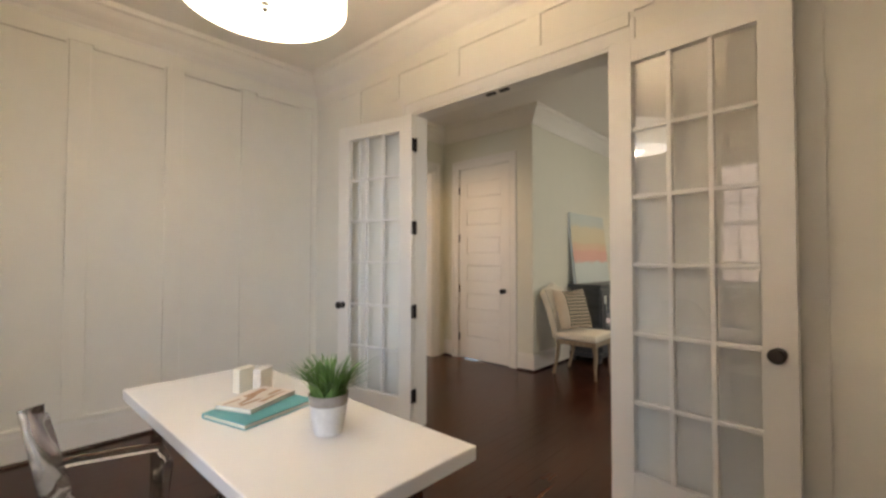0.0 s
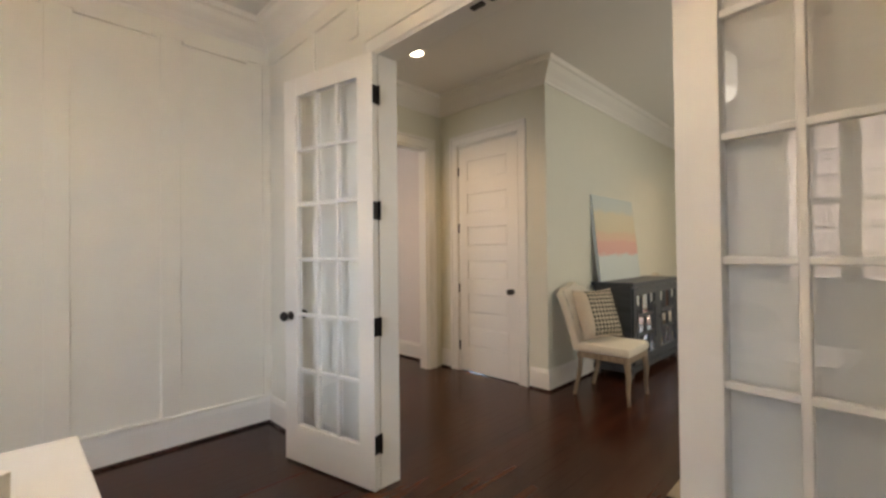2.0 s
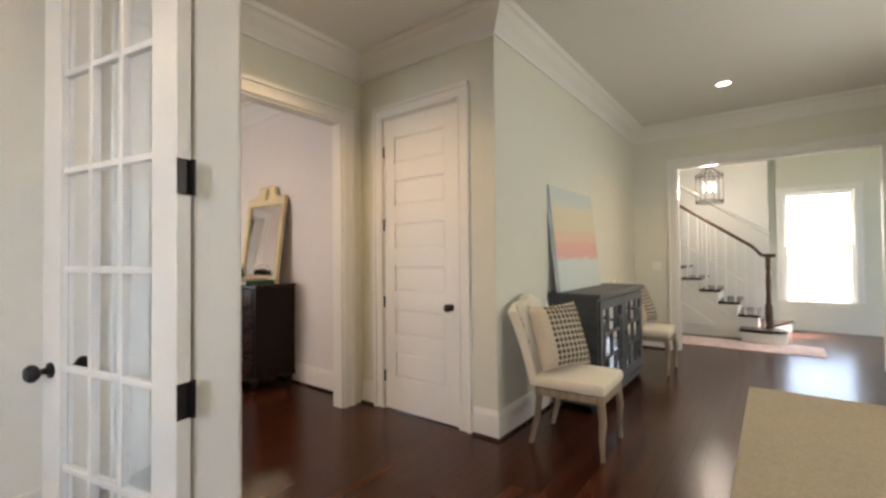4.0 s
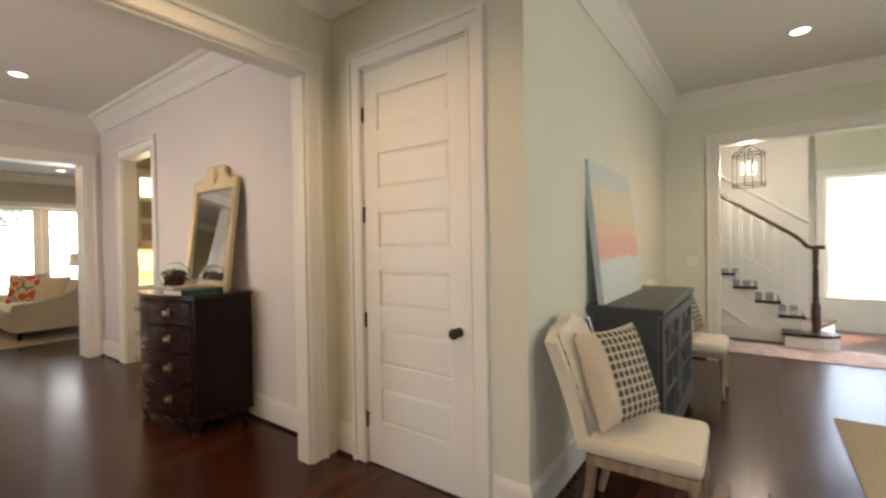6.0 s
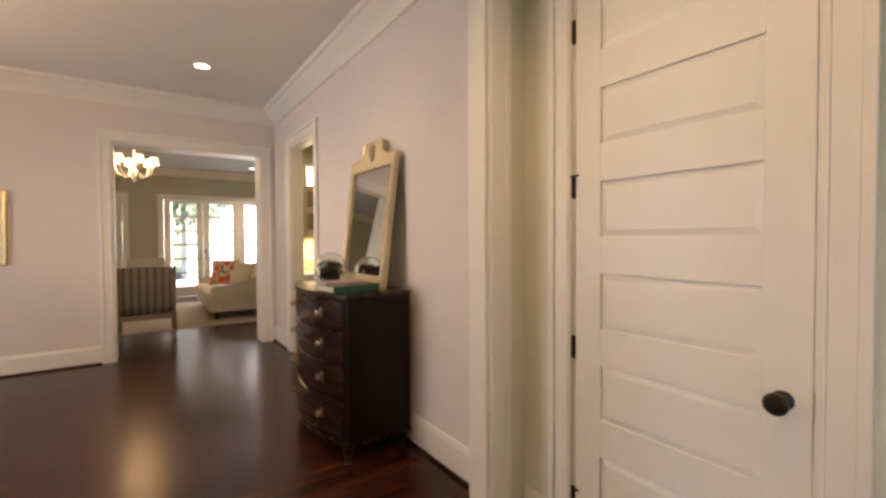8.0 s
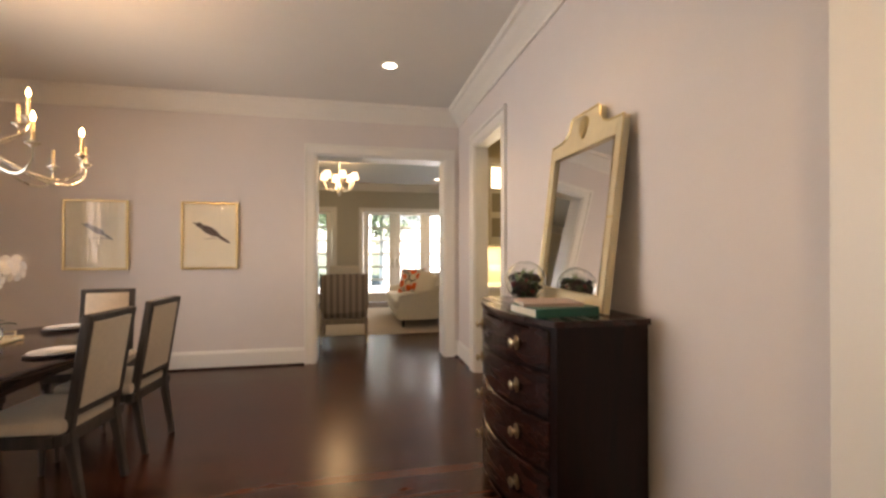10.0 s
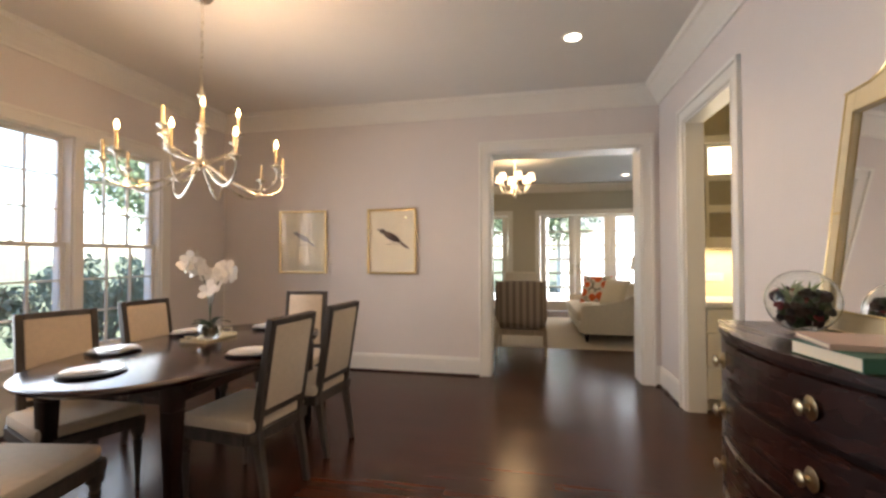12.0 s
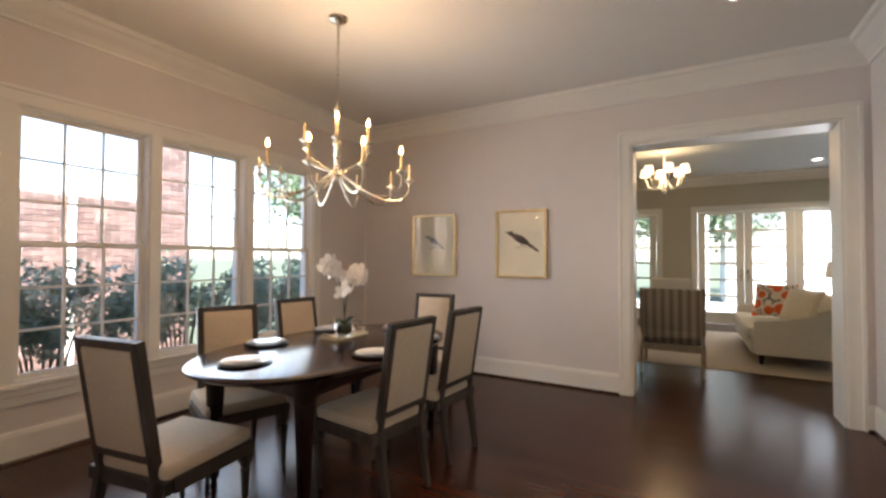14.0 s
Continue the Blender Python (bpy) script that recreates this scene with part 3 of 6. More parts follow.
# the one at -1.55 is unseen, added to let in more daylight
for x in (-2.55, -2.05, -1.55):
    sash_window("window_office", pose(x, -0.3, 0), 0.45, 0.98, 2.42, 2, 3)
casing("casing_office_window", "y", -0.3, 1, -2.55, -1.10, 2.42, 0.09, 0.98)
for x in (-2.10, -1.60):
    boxed("office_window_mullion", (x, x + 0.05, -0.3, -0.28, 0.98, 2.42), TRIM)["kind"] = "structure"
sash_window("window_foyer", pose(-0.92, 12.0, 0, 0, 0, 180), 0.88, 0.48, 2.28, 1, 1, "white sash window with two large panes")
casing("casing_foyer_window", "y", 12.0, -1, -1.80, -0.92, 2.28, 0.09, 0.48)


def garden_door(y0, y1, n):
    """A row of glazed leaves of five panes each in the family room's outer wall."""
    ob = tagged(new("door_garden"), "white glazed garden doors with horizontal panes", "door", kind="structure")
    w = (y1 - y0) / n
    for k in range(n):
        a, b = y0 + w * k + 0.004, y0 + w * (k + 1) - 0.004
        bm = bmesh.new()
        x0, x1 = FX - 0.07, FX - 0.025
        box(bm, x0, x1, a, a + 0.132, 0.01, 2.29, 0.003)
        box(bm, x0, x1, b - 0.132, b, 0.01, 2.29, 0.003)
        box(bm, x0, x1, a + 0.132, b - 0.132, 0.01, 0.24)
        box(bm, x0, x1, a + 0.132, b - 0.132, 2.235, 2.29)
        leaf = part("leaf", bm, TRIM, ob)
        for j in range(1, 6):
            z = 0.24 + 1.995 * j / 6
            boxed("muntin", (x0 + 0.01, x1 - 0.01, a + 0.132, b - 0.132, z - 0.021, z + 0.021), TRIM, leaf)
        for j in range(6):
            g = boxed("pane", (x0 + 0.02, x0 + 0.024, a + 0.127, b - 0.127, 0.24 + 1.995 * j / 6 + 0.008, 0.24 + 1.995 * (j + 1) / 6 - 0.008), GLASS, leaf, "clear glass")
            g.visible_shadow = False
        if n > 2 and k in (0, 1):
            c = b - 0.05 if k == 0 else a + 0.05
            bm = bmesh.new()
            box(bm, x1, x1 + 0.008, c - 0.022, c + 0.022, 0.88, 1.12, 0.003)
            tube(bm, [(x1, c, 0.98), (x1 + 0.05, c, 0.98), (x1 + 0.055, c + (-0.09 if k == 0 else 0.09), 0.98)], 0.009, 8)
            part("handle", bm, SILVER, leaf, "brushed nickel lever")


garden_door(4.31, 7.51, 4)
garden_door(1.93, 3.53, 2)
casing("casing_garden_doors", "x", FX, 1, 4.305, 7.515, 2.3, 0.11)
casing("casing_garden_door_side", "x", FX, 1, 1.925, 3.535, 2.3, 0.11)

# ---- ceiling lights ----


def downlight(x, y):
    ob = thing("recessed_light", "round recessed ceiling light, switched on", "ceiling light", pose(x, y, H), "recessed ceiling lights")
    bm = bmesh.new()
    lathe(bm, [(0.062, -0.001), (0.088, -0.001), (0.09, -0.006), (0.066, -0.009), (0.06, -0.004)], 32)
    part("trim_ring", bm, TRIM, ob)
    bm = bmesh.new()
    lathe(bm, [(0, -0.0035), (0.0615, -0.003)], 32)
    part("lamp", bm, LIT, ob, "glowing lamp")


for x, y in ((-4.155, 4.36), (-2.33, 7.96), (-8.2, 4.41), (-6.17, 4.43), (-14.3, 6.035)):
    downlight(x, y)


def drum_light():
    ob = thing("drum_pendant", "white drum ceiling light with a glowing diffuser", "ceiling light", pose(-2.465, 1.75, 2.21))
    bm = bmesh.new()
    lathe(bm, [(0.29, 0), (0.292, 0), (0.292, 0.2), (0.289, 0.2), (0.289, 0.002)], 48)
    part("shade", bm, SHADE, ob, "white fabric drum shade", True)
    bm = bmesh.new()
    lathe(bm, [(0, 0.004), (0.288, 0.006)], 48)
    d = part("diffuser", bm, DIFFUSER, ob, "glowing white diffuser")
    bm = bmesh.new()
    lathe(bm, [(0, -0.035), (0.006, -0.033), (0.012, -0.024), (0.008, -0.012), (0.016, -0.004), (0.016, 0.003), (0, 0.003)], 16)
    part("finial", bm, SILVER, ob, "nickel finial", True)
    bm = bmesh.new()
    tube(bm, [(0, 0, 0.15), (0, 0, H - 2.21 - 0.02)], 0.008, 10)
    lathe(bm, [(0, H - 2.21 - 0.025), (0.06, H - 2.21 - 0.022), (0.065, H - 2.21 - 0.001), (0, H - 2.21 - 0.001)], 24)
    part("stem", bm, SILVER, ob, "", True)


SHADE = glow("lit_shade_fabric", (1.0, 0.93, 0.8), 0.5)
DIFFUSER = glow("lit_diffuser", (1.0, 0.95, 0.86), 1.3)
drum_light()

# ---- office things ----


def desk():
    ob = thing("writing_desk", "white lacquered desk on chrome trestle legs", "desk", pose(-2.39, 1.745, 0))
    boxed("desktop", (-0.69, 0.69, -0.28, 0.28, 0.70, 0.742), WHITE_GLOSS, ob, "white lacquered slab", 0.004)
    for sx in (-0.52, 0.52):
        bm = bmesh.new()
        for sy in (-0.2, 0.2):
            box(bm, sx - 0.018, sx + 0.018, sy - 0.018, sy + 0.018, 0.03, 0.699, 0.003)
        box(bm, sx - 0.018, sx + 0.018, -0.26, 0.26, 0.0, 0.035, 0.003)
        box(bm, sx - 0.018, sx + 0.018, -0.182, 0.182, 0.66, 0.699, 0.003)
        part("leg_frame", bm, CHROME, ob, "polished chrome leg frame")


desk()
ACRYLIC = clear("clear_acrylic", (0.96, 0.97, 0.97), 0.02, 1.42)


def ghost_chair(m):
    ob = thing("acrylic_chair", "clear acrylic armchair with an oval back", "chair", m)
    bm = bmesh.new()
    nx, nz = 10, 12
    grid = []
    for j in range(nz + 1):
        row = []
        v = j / nz
        half = 0.22 * math.sqrt(max(0.02, 1 - max(0, (v - 0.45) / 0.56) ** 2.2))
        for i in range(nx + 1):
            u = 2 * i / nx - 1
            row.append(bm.verts.new((u * half, 0.19 + 0.09 * v - 0.05 * u * u, 0.46 + 0.46 * v)))
        grid.append(row)
    for a, b in zip(grid, grid[1:]):
        for i in range(nx):
            bm.faces.new((a[i], a[i + 1], b[i + 1], b[i]))
    bmesh.ops.solidify(bm, geom=bm.faces[:], thickness=0.008)
    part("backrest", bm, ACRYLIC, ob, "", True)
    boxed("seat", (-0.235, 0.235, -0.25, 0.2, 0.44, 0.455), ACRYLIC, ob, bevel=0.005)
    for x, y in ((-0.21, -0.22), (0.21, -0.22), (-0.2, 0.19), (0.2, 0.19)):
        bm = bmesh.new()
        taper(bm, (x * 1.05, y * 1.1, 0), (0.013, 0.013), (x, y, 0.439), (0.02, 0.02), 0.003)
        part("leg", bm, ACRYLIC, ob)
    for s in (-1, 1):
        bm = bmesh.new()
        pts = [(s * 0.215, 0.225, 0.70), (s * 0.265, 0.15, 0.685), (s * 0.28, 0.02, 0.665), (s * 0.275, -0.07, 0.655), (s * 0.262, -0.095, 0.60), (s * 0.245, -0.075, 0.45)]
        tube(bm, pts, [0.014, 0.016, 0.017, 0.017, 0.015, 0.014], 8)
        part("armrest", bm, ACRYLIC, ob, "", True)


ghost_chair(pose(-2.31, 1.40, 0, 0, 0, 180))


def book(name, label, w, d, h, color, m, title=None):
    ob = thing(name, label, "book", m)
    cov = mat(name + "_cover", color, 0.45, vary=0.05)
    bm = bmesh.new()
    box(bm, -w / 2, w / 2, -d / 2, d / 2, 0, 0.003, 0.0008)
    box(bm, -w / 2, w / 2, -d / 2, d / 2, h - 0.003, h, 0.0008)
    box(bm, -w / 2, -w / 2 + 0.004, -d / 2, d / 2, 0.003, h - 0.003)
    part("cover", bm, cov, ob)
    boxed("page_block", (-w / 2 + 0.005, w / 2 - 0.004, -d / 2 + 0.004, d / 2 - 0.004, 0.0032, h - 0.0032), PAPER, ob, "cream page block")
    return ob


TEAL = (0.10, 0.34, 0.34)
book("book", "teal hardcover book lying on the white desk", 0.215, 0.29, 0.018, TEAL, pose(-2.425, 1.735, 0.7425, 0, 0, 14))
bk = book("book", "photo-covered paperback lying on a teal book", 0.15, 0.23, 0.016, (0.62, 0.55, 0.47), pose(-2.475, 1.745, 0.761, 0, 0, 24))
rnd = random.Random(3)
COVER_INK = mat("warm_cover_print", (0.36, 0.2, 0.1), 0.5, vary=0.4, scale=60)
for i in range(16):
    x, y = rnd.uniform(-0.05, 0.05), rnd.uniform(-0.075, 0.075)
    bm = bmesh.new()
    box(bm, -rnd.uniform(0.003, 0.007), rnd.uniform(0.003, 0.007), -0.032, 0.032, 0.0162, 0.0166 + 0.00005 * i, m=pose(x, y, 0, 0, 0, rnd.uniform(-14, 14)))
    part("cover_print", bm, COVER_INK, bk, "brown printed stroke")
for x, y, r in ((-2.70, 1.79, 20), (-2.64, 1.84, 30)):
    ob = thing("bookend", "small white stone block bookend", "bookend", pose(x, y, 0.7425, 0, 0, r), "white bookends")
    boxed("block", (-0.018, 0.018, -0.04, 0.04, 0.0, 0.095), PAPER if x < -2.68 else mat("veined_white_stone", (0.72, 0.66, 0.56), 0.4, vary=0.12, scale=30), ob, bevel=0.003)


def blades(bm, count, r, h, rnd, spread, w=0.006, z0=0.0):
    """Arching grass blades that grow from a disc of radius r."""
    for _ in range(count):
        a, q = rnd.uniform(0, 2 * math.pi), r * math.sqrt(rnd.random())
        p = Vector((q * math.cos(a), q * math.sin(a), z0))
        lean = rnd.uniform(0.1, 1.0) * spread
        b = a + rnd.uniform(-0.7, 0.7)
        d = Vector((math.cos(b), math.sin(b), 0))
        s = Vector((-d.y, d.x, 0)) * w * rnd.uniform(0.6, 1.2)
        hh = h * rnd.uniform(0.65, 1.05)
        prev = None
        for k in range(5):
            t = k / 4
            c = p + d * (lean * t * t) + Vector((0, 0, hh * (t - 0.22 * lean / spread * t * t)))
            wk = s * (1 - 0.85 * t)
            row = [bm.verts.new(c - wk), bm.verts.new(c + wk)]
            if prev:
                bm.faces.new((prev[0], prev[1], row[1], row[0]))
            prev = row


LEAF = mat("grass_green", (0.10, 0.20, 0.045), 0.5, vary=0.45, scale=30)


def pot_plant():
    ob = thing("potted_grass", "small artificial grass in a white and grey pot on the desk", "plant", pose(-2.09, 1.79, 0.743))
    bm = bmesh.new()
    lathe(bm, [(0, 0.001), (0.042, 0.001), (0.044, 0.006), (0.057, 0.088), (0.057, 0.089)], 28)
    p = part("pot", bm, mat("chalky_white_pot", (0.70, 0.68, 0.64), 0.8, vary=0.12, scale=30, bump=0.3), ob, "chalky white pot", True)
    bm = bmesh.new()
    lathe(bm, [(0.0572, 0.0892), (0.0605, 0.118), (0.061, 0.12), (0.056, 0.12), (0.054, 0.1), (0, 0.1)], 28)
    part("rim", bm, mat("bare_concrete", (0.36, 0.31, 0.26), 0.9, vary=0.2, scale=40, bump=0.4), p, "bare grey-brown rim", True)
    bm = bmesh.new()
    blades(bm, 190, 0.05, 0.135, random.Random(5), 0.12, 0.0068, 0.1)
    part("grass", bm, LEAF, ob, "bright green blades")


pot_plant()

# ---- hall things ----


def side_chair(name, label, m, group):
    """Upholstered chair facing -y: scalloped, nail-trimmed back, bleached legs."""
    ob = thing(name, label, "chair", m, group)
    bm = bmesh.new()
    box(bm, -0.25, 0.25, -0.26, 0.22, 0.395, 0.475, 0.03)
    for v in bm.verts:
        if v.co.z > 0.45:
            v.co.z += 0.018 * (1 - (v.co.x / 0.27) ** 2) * (1 - ((v.co.y + 0.02) / 0.26) ** 2)
    part("seat", bm, CREAM, ob, "padded cream linen seat", True)
    bm = bmesh.new()
    box(bm, -0.235, 0.235, -0.245, 0.205, 0.345, 0.394, 0.004)
    part("seat_frame", bm, ASH, ob, "bleached wood rail")
    for x, y in ((-0.215, -0.225), (0.215, -0.225)):
        bm = bmesh.new()
        tube(bm, [(x, y, 0.345), (x * 1.02, y - 0.012, 0.24), (x * 1.02, y - 0.004, 0.12), (x * 1.04, y - 0.012, 0.0)], [0.027, 0.025, 0.019, 0.016], 8)
        part("leg", bm, ASH, ob, "", True)
    for x in (-0.2, 0.2):
        bm = bmesh.new()
        tube(bm, [(x, 0.185, 0.345), (x, 0.2, 0.2), (x, 0.25, 0.0)], [0.025, 0.022, 0.017], 8)
        part("leg", bm, ASH, ob, "", True)
    bm = bmesh.new()
    n = 16
    front, back = [], []
    for j in range(9):
        v = j / 8
        fr, bk = [], []
        for i in range(n + 1):
            u = 2 * i / n - 1
            half = 0.225 + 0.03 * v
            top = 0.95 + 0.03 * math.cos(u * math.pi * 1.0) - 0.02 * abs(u) ** 6 + 0.012 * math.cos(u * math.pi * 3)
            z = 0.40 + (top - 0.40) * v
            y = 0.19 + 0.10 * v + 0.05 * v * v
            bulge = 0.03 * (1 - u ** 4) * (1 - (2 * v - 1) ** 4)
            fr.append(bm.verts.new((u * half, y - bulge - 0.012, z)))
            bk.append(bm.verts.new((u * half, y + 0.05, z)))
        front.append(fr)
        back.append(bk)
    for a, b in zip(front, front[1:]):
        for i in range(n):
            bm.faces.new((a[i], a[i + 1], b[i + 1], b[i]))
    for a, b in zip(back, back[1:]):
        for i in range(n):
            bm.faces.new((a[i + 1], a[i], b[i], b[i + 1]))
    for i in range(n):
        bm.faces.new((front[-1][i], front[-1][i + 1], back[-1][i + 1], back[-1][i]))
        bm.faces.new((front[0][i + 1], front[0][i], back[0][i], back[0][i + 1]))
    for j in range(8):
        bm.faces.new((front[j][0], front[j + 1][0], back[j + 1][0], back[j][0]))
        bm.faces.new((front[j + 1][n], front[j][n], back[j][n], back[j + 1][n]))
    part("backrest", bm, CREAM, ob, "upholstered cream back with a scalloped top", True)
    for s in (-1, 1):
        bm = bmesh.new()
        tube(bm, [(s * (0.226 + 0.03 * j / 8), 0.19 + 0.10 * j / 8 + 0.05 * (j / 8) ** 2 - 0.016, 0.44 + 0.5 * j / 8) for j in range(9)], 0.0045, 6)
        part("nail_trim", bm, SILVER, ob, "line of small nail heads", True)
    return ob


def square_pillow(name, label, m, w, material, group="", dots=False):
    """A knife-edged cushion standing in its local xz plane, its front along -y."""
    ob = thing(name, label, "cushion", m, group)
    bm = bmesh.new()
    n = 14
    sides = []
    for s in (-1, 1):
        g = []
        for j in range(n + 1):
            row = []
            for i in range(n + 1):
                u, v = 2 * i / n - 1, 2 * j / n - 1
                puff = 0.075 * (max(0, 1 - u ** 4) * max(0, 1 - v ** 4)) ** 0.6
                pinch = 1 - 0.07 * (1 - v * v) * abs(u) ** 3, 1 - 0.09 * (1 - u * u) * abs(v) ** 3
                row.append(bm.verts.new((u * w / 2 * pinch[0], s * puff, v * w / 2 * pinch[1])))
            g.append(row)
        sides.append(g)
    for g in sides:
        for a, b in zip(g, g[1:]):
            for i in range(n):
                bm.faces.new((a[i], a[i + 1], b[i + 1], b[i]))
    bmesh.ops.remove_doubles(bm, verts=bm.verts, dist=1e-5)
    part("cover", bm, material, ob, "", True)
    if dots:
        bm = bmesh.new()
        for i in range(9):
            for j in range(11):
                u, v = -0.48 + 1.38 * i / 8, -0.86 + 1.72 * j / 10
                pinch = 1 - 0.07 * (1 - v * v) * abs(u) ** 3, 1 - 0.09 * (1 - u * u) * abs(v) ** 3
                puff = 0.075 * (max(0, 1 - u ** 4) * max(0, 1 - v ** 4)) ** 0.6
                c = Vector((u * w / 2 * pinch[0], -puff - 0.0015, v * w / 2 * pinch[1]))
                e = 1e-2
                pu = 0.075 * (max(0, 1 - (u + e) ** 4) * max(0, 1 - v ** 4)) ** 0.6
                pv = 0.075 * (max(0, 1 - u ** 4) * max(0, 1 - (v + e) ** 4)) ** 0.6
                du, dv = Vector((w / 2 * e, -(pu - puff), 0)).normalized(), Vector((0, -(pv - puff), w / 2 * e)).normalized()
                k = 0.0145
                o = k * 0.55
                bm.faces.new([bm.verts.new(c + du * a + dv * b) for a, b in ((-k, -o), (-o, -k), (o, -k), (k, -o), (k, o), (o, k), (-o, k), (-k, o))])
        part("print", bm, mat("printed_lattice_grey", (0.07, 0.067, 0.048), 0.9, vary=0.15, scale=60), ob, "grey printed lattice on the front")
    return ob


side_chair("side_chair", "cream linen side chair with scalloped back and bleached legs", pose(-3.06, 5.68, 0, 0, 0, 92), "side chairs by the console")
copy_thing(bpy.data.objects["side_chair"], pose(-3.09, 8.02, 0, 0, 0, 90))
square_pillow("cushion", "square linen cushion with a grey lattice print, propped on a chair", pose(-3.17, 5.67, 0.715, -20, 0, 68) , 0.46, LINEN, "lattice cushions", True)
copy_thing(bpy.data.objects["cushion"], pose(-3.16, 8.02, 0.715, -20, 0, 80))


def console():
    """A charcoal cabinet with mirrored doors behind fretwork, facing +x."""
    ob = thing("console_cabinet", "charcoal painted cabinet with fretwork mirrored doors", "cabinet", pose(-3.485, 6.93, 0))
    w, d, h = 1.44, 0.42, 0.965
    bm = bmesh.new()
    box(bm, 0.02, d - 0.02, -w / 2 + 0.015, w / 2 - 0.015, 0.12, h - 0.04, 0.003)
    part("body", bm, CHARCOAL, ob)
    bm = bmesh.new()
    box(bm, 0.0, d + 0.015, -w / 2 - 0.01, w / 2 + 0.01, h - 0.039, h, 0.006)
    part("top", bm, CHARCOAL, ob)
    bm = bmesh.new()
    box(bm, 0.01, d, -w / 2, w / 2, 0.06, 0.119, 0.006)
    part("plinth", bm, CHARCOAL, ob)
    for x in (0.05, d - 0.05):
        for y in (-w / 2 + 0.06, w / 2 - 0.06):
            bm = bmesh.new()
            taper(bm, (x, y, 0), (0.025, 0.03), (x, y, 0.0595), (0.035, 0.045), 0.004)
            part("foot", bm, CHARCOAL, ob)
    dw = (w - 0.06) / 2
    for k in range(2):
        y0 = -w / 2 + 0.03 + dw * k
        bm = bmesh.new()
        x0, x1 = d - 0.0195, d + 0.003
        a, b, z0, z1, s = y0 + 0.004, y0 + dw - 0.004, 0.14, h - 0.06, 0.075
        box(bm, x0, x1, a, a + s, z0, z1, 0.002)
        box(bm, x0, x1, b - s, b, z0, z1, 0.002)
        box(bm, x0, x1, a + s, b - s, z0, z0 + s)
        box(bm, x0, x1, a + s, b - s, z1 - s, z1)
        door = part("door", bm, CHARCOAL, ob)
        boxed("mirror_panel", (x0 + 0.002, x0 + 0.006, a + s - 0.003, b - s + 0.003, z0 + s - 0.003, z1 - s + 0.003), MIRROR, door, "mirror glass")
        ia, ib, za, zb = a + s, b - s, z0 + s, z1 - s
        wi, hi = ib - ia, zb - za
        r = 0.013
        bars = [(f, f, lo, up) for f in (0.3, 0.7) for lo, up in ((0.0, 0.34), (0.66, 1.0))]
        bars += [(f, f, 0.18, 0.82) for f in (0.1, 0.9)] + [(0.5, 0.5, 0.34, 0.66)]
        bars += [(0.1, 0.9, f, f) for f in (0.34, 0.66)] + [(lo, up, f, f) for f in (0.18, 0.82) for lo, up in ((0.0, 0.1), (0.9, 1.0))]
        for n, (ya, yb, fa, fb) in enumerate(bars):
            o = 0.0004 * (n % 5)
            p, q = (r, 0) if ya == yb else (0, r)
            boxed("fretwork_bar", (x0 + 0.008 + o, x1 - 0.002 - o, ia + wi * ya - p, ia + wi * yb + p, za + hi * fa - q, za + hi * fb + q), CHARCOAL, door)
        if k == 1:
            bm = bmesh.new()
            lathe(bm, [(0, 0), (0.008, 0.002), (0.013, 0.018), (0, 0.022)], 12, pose(x1, a + 0.02, 0.56, 0, 90, 0))
            part("knob", bm, BRONZE, door, "", True)


console()


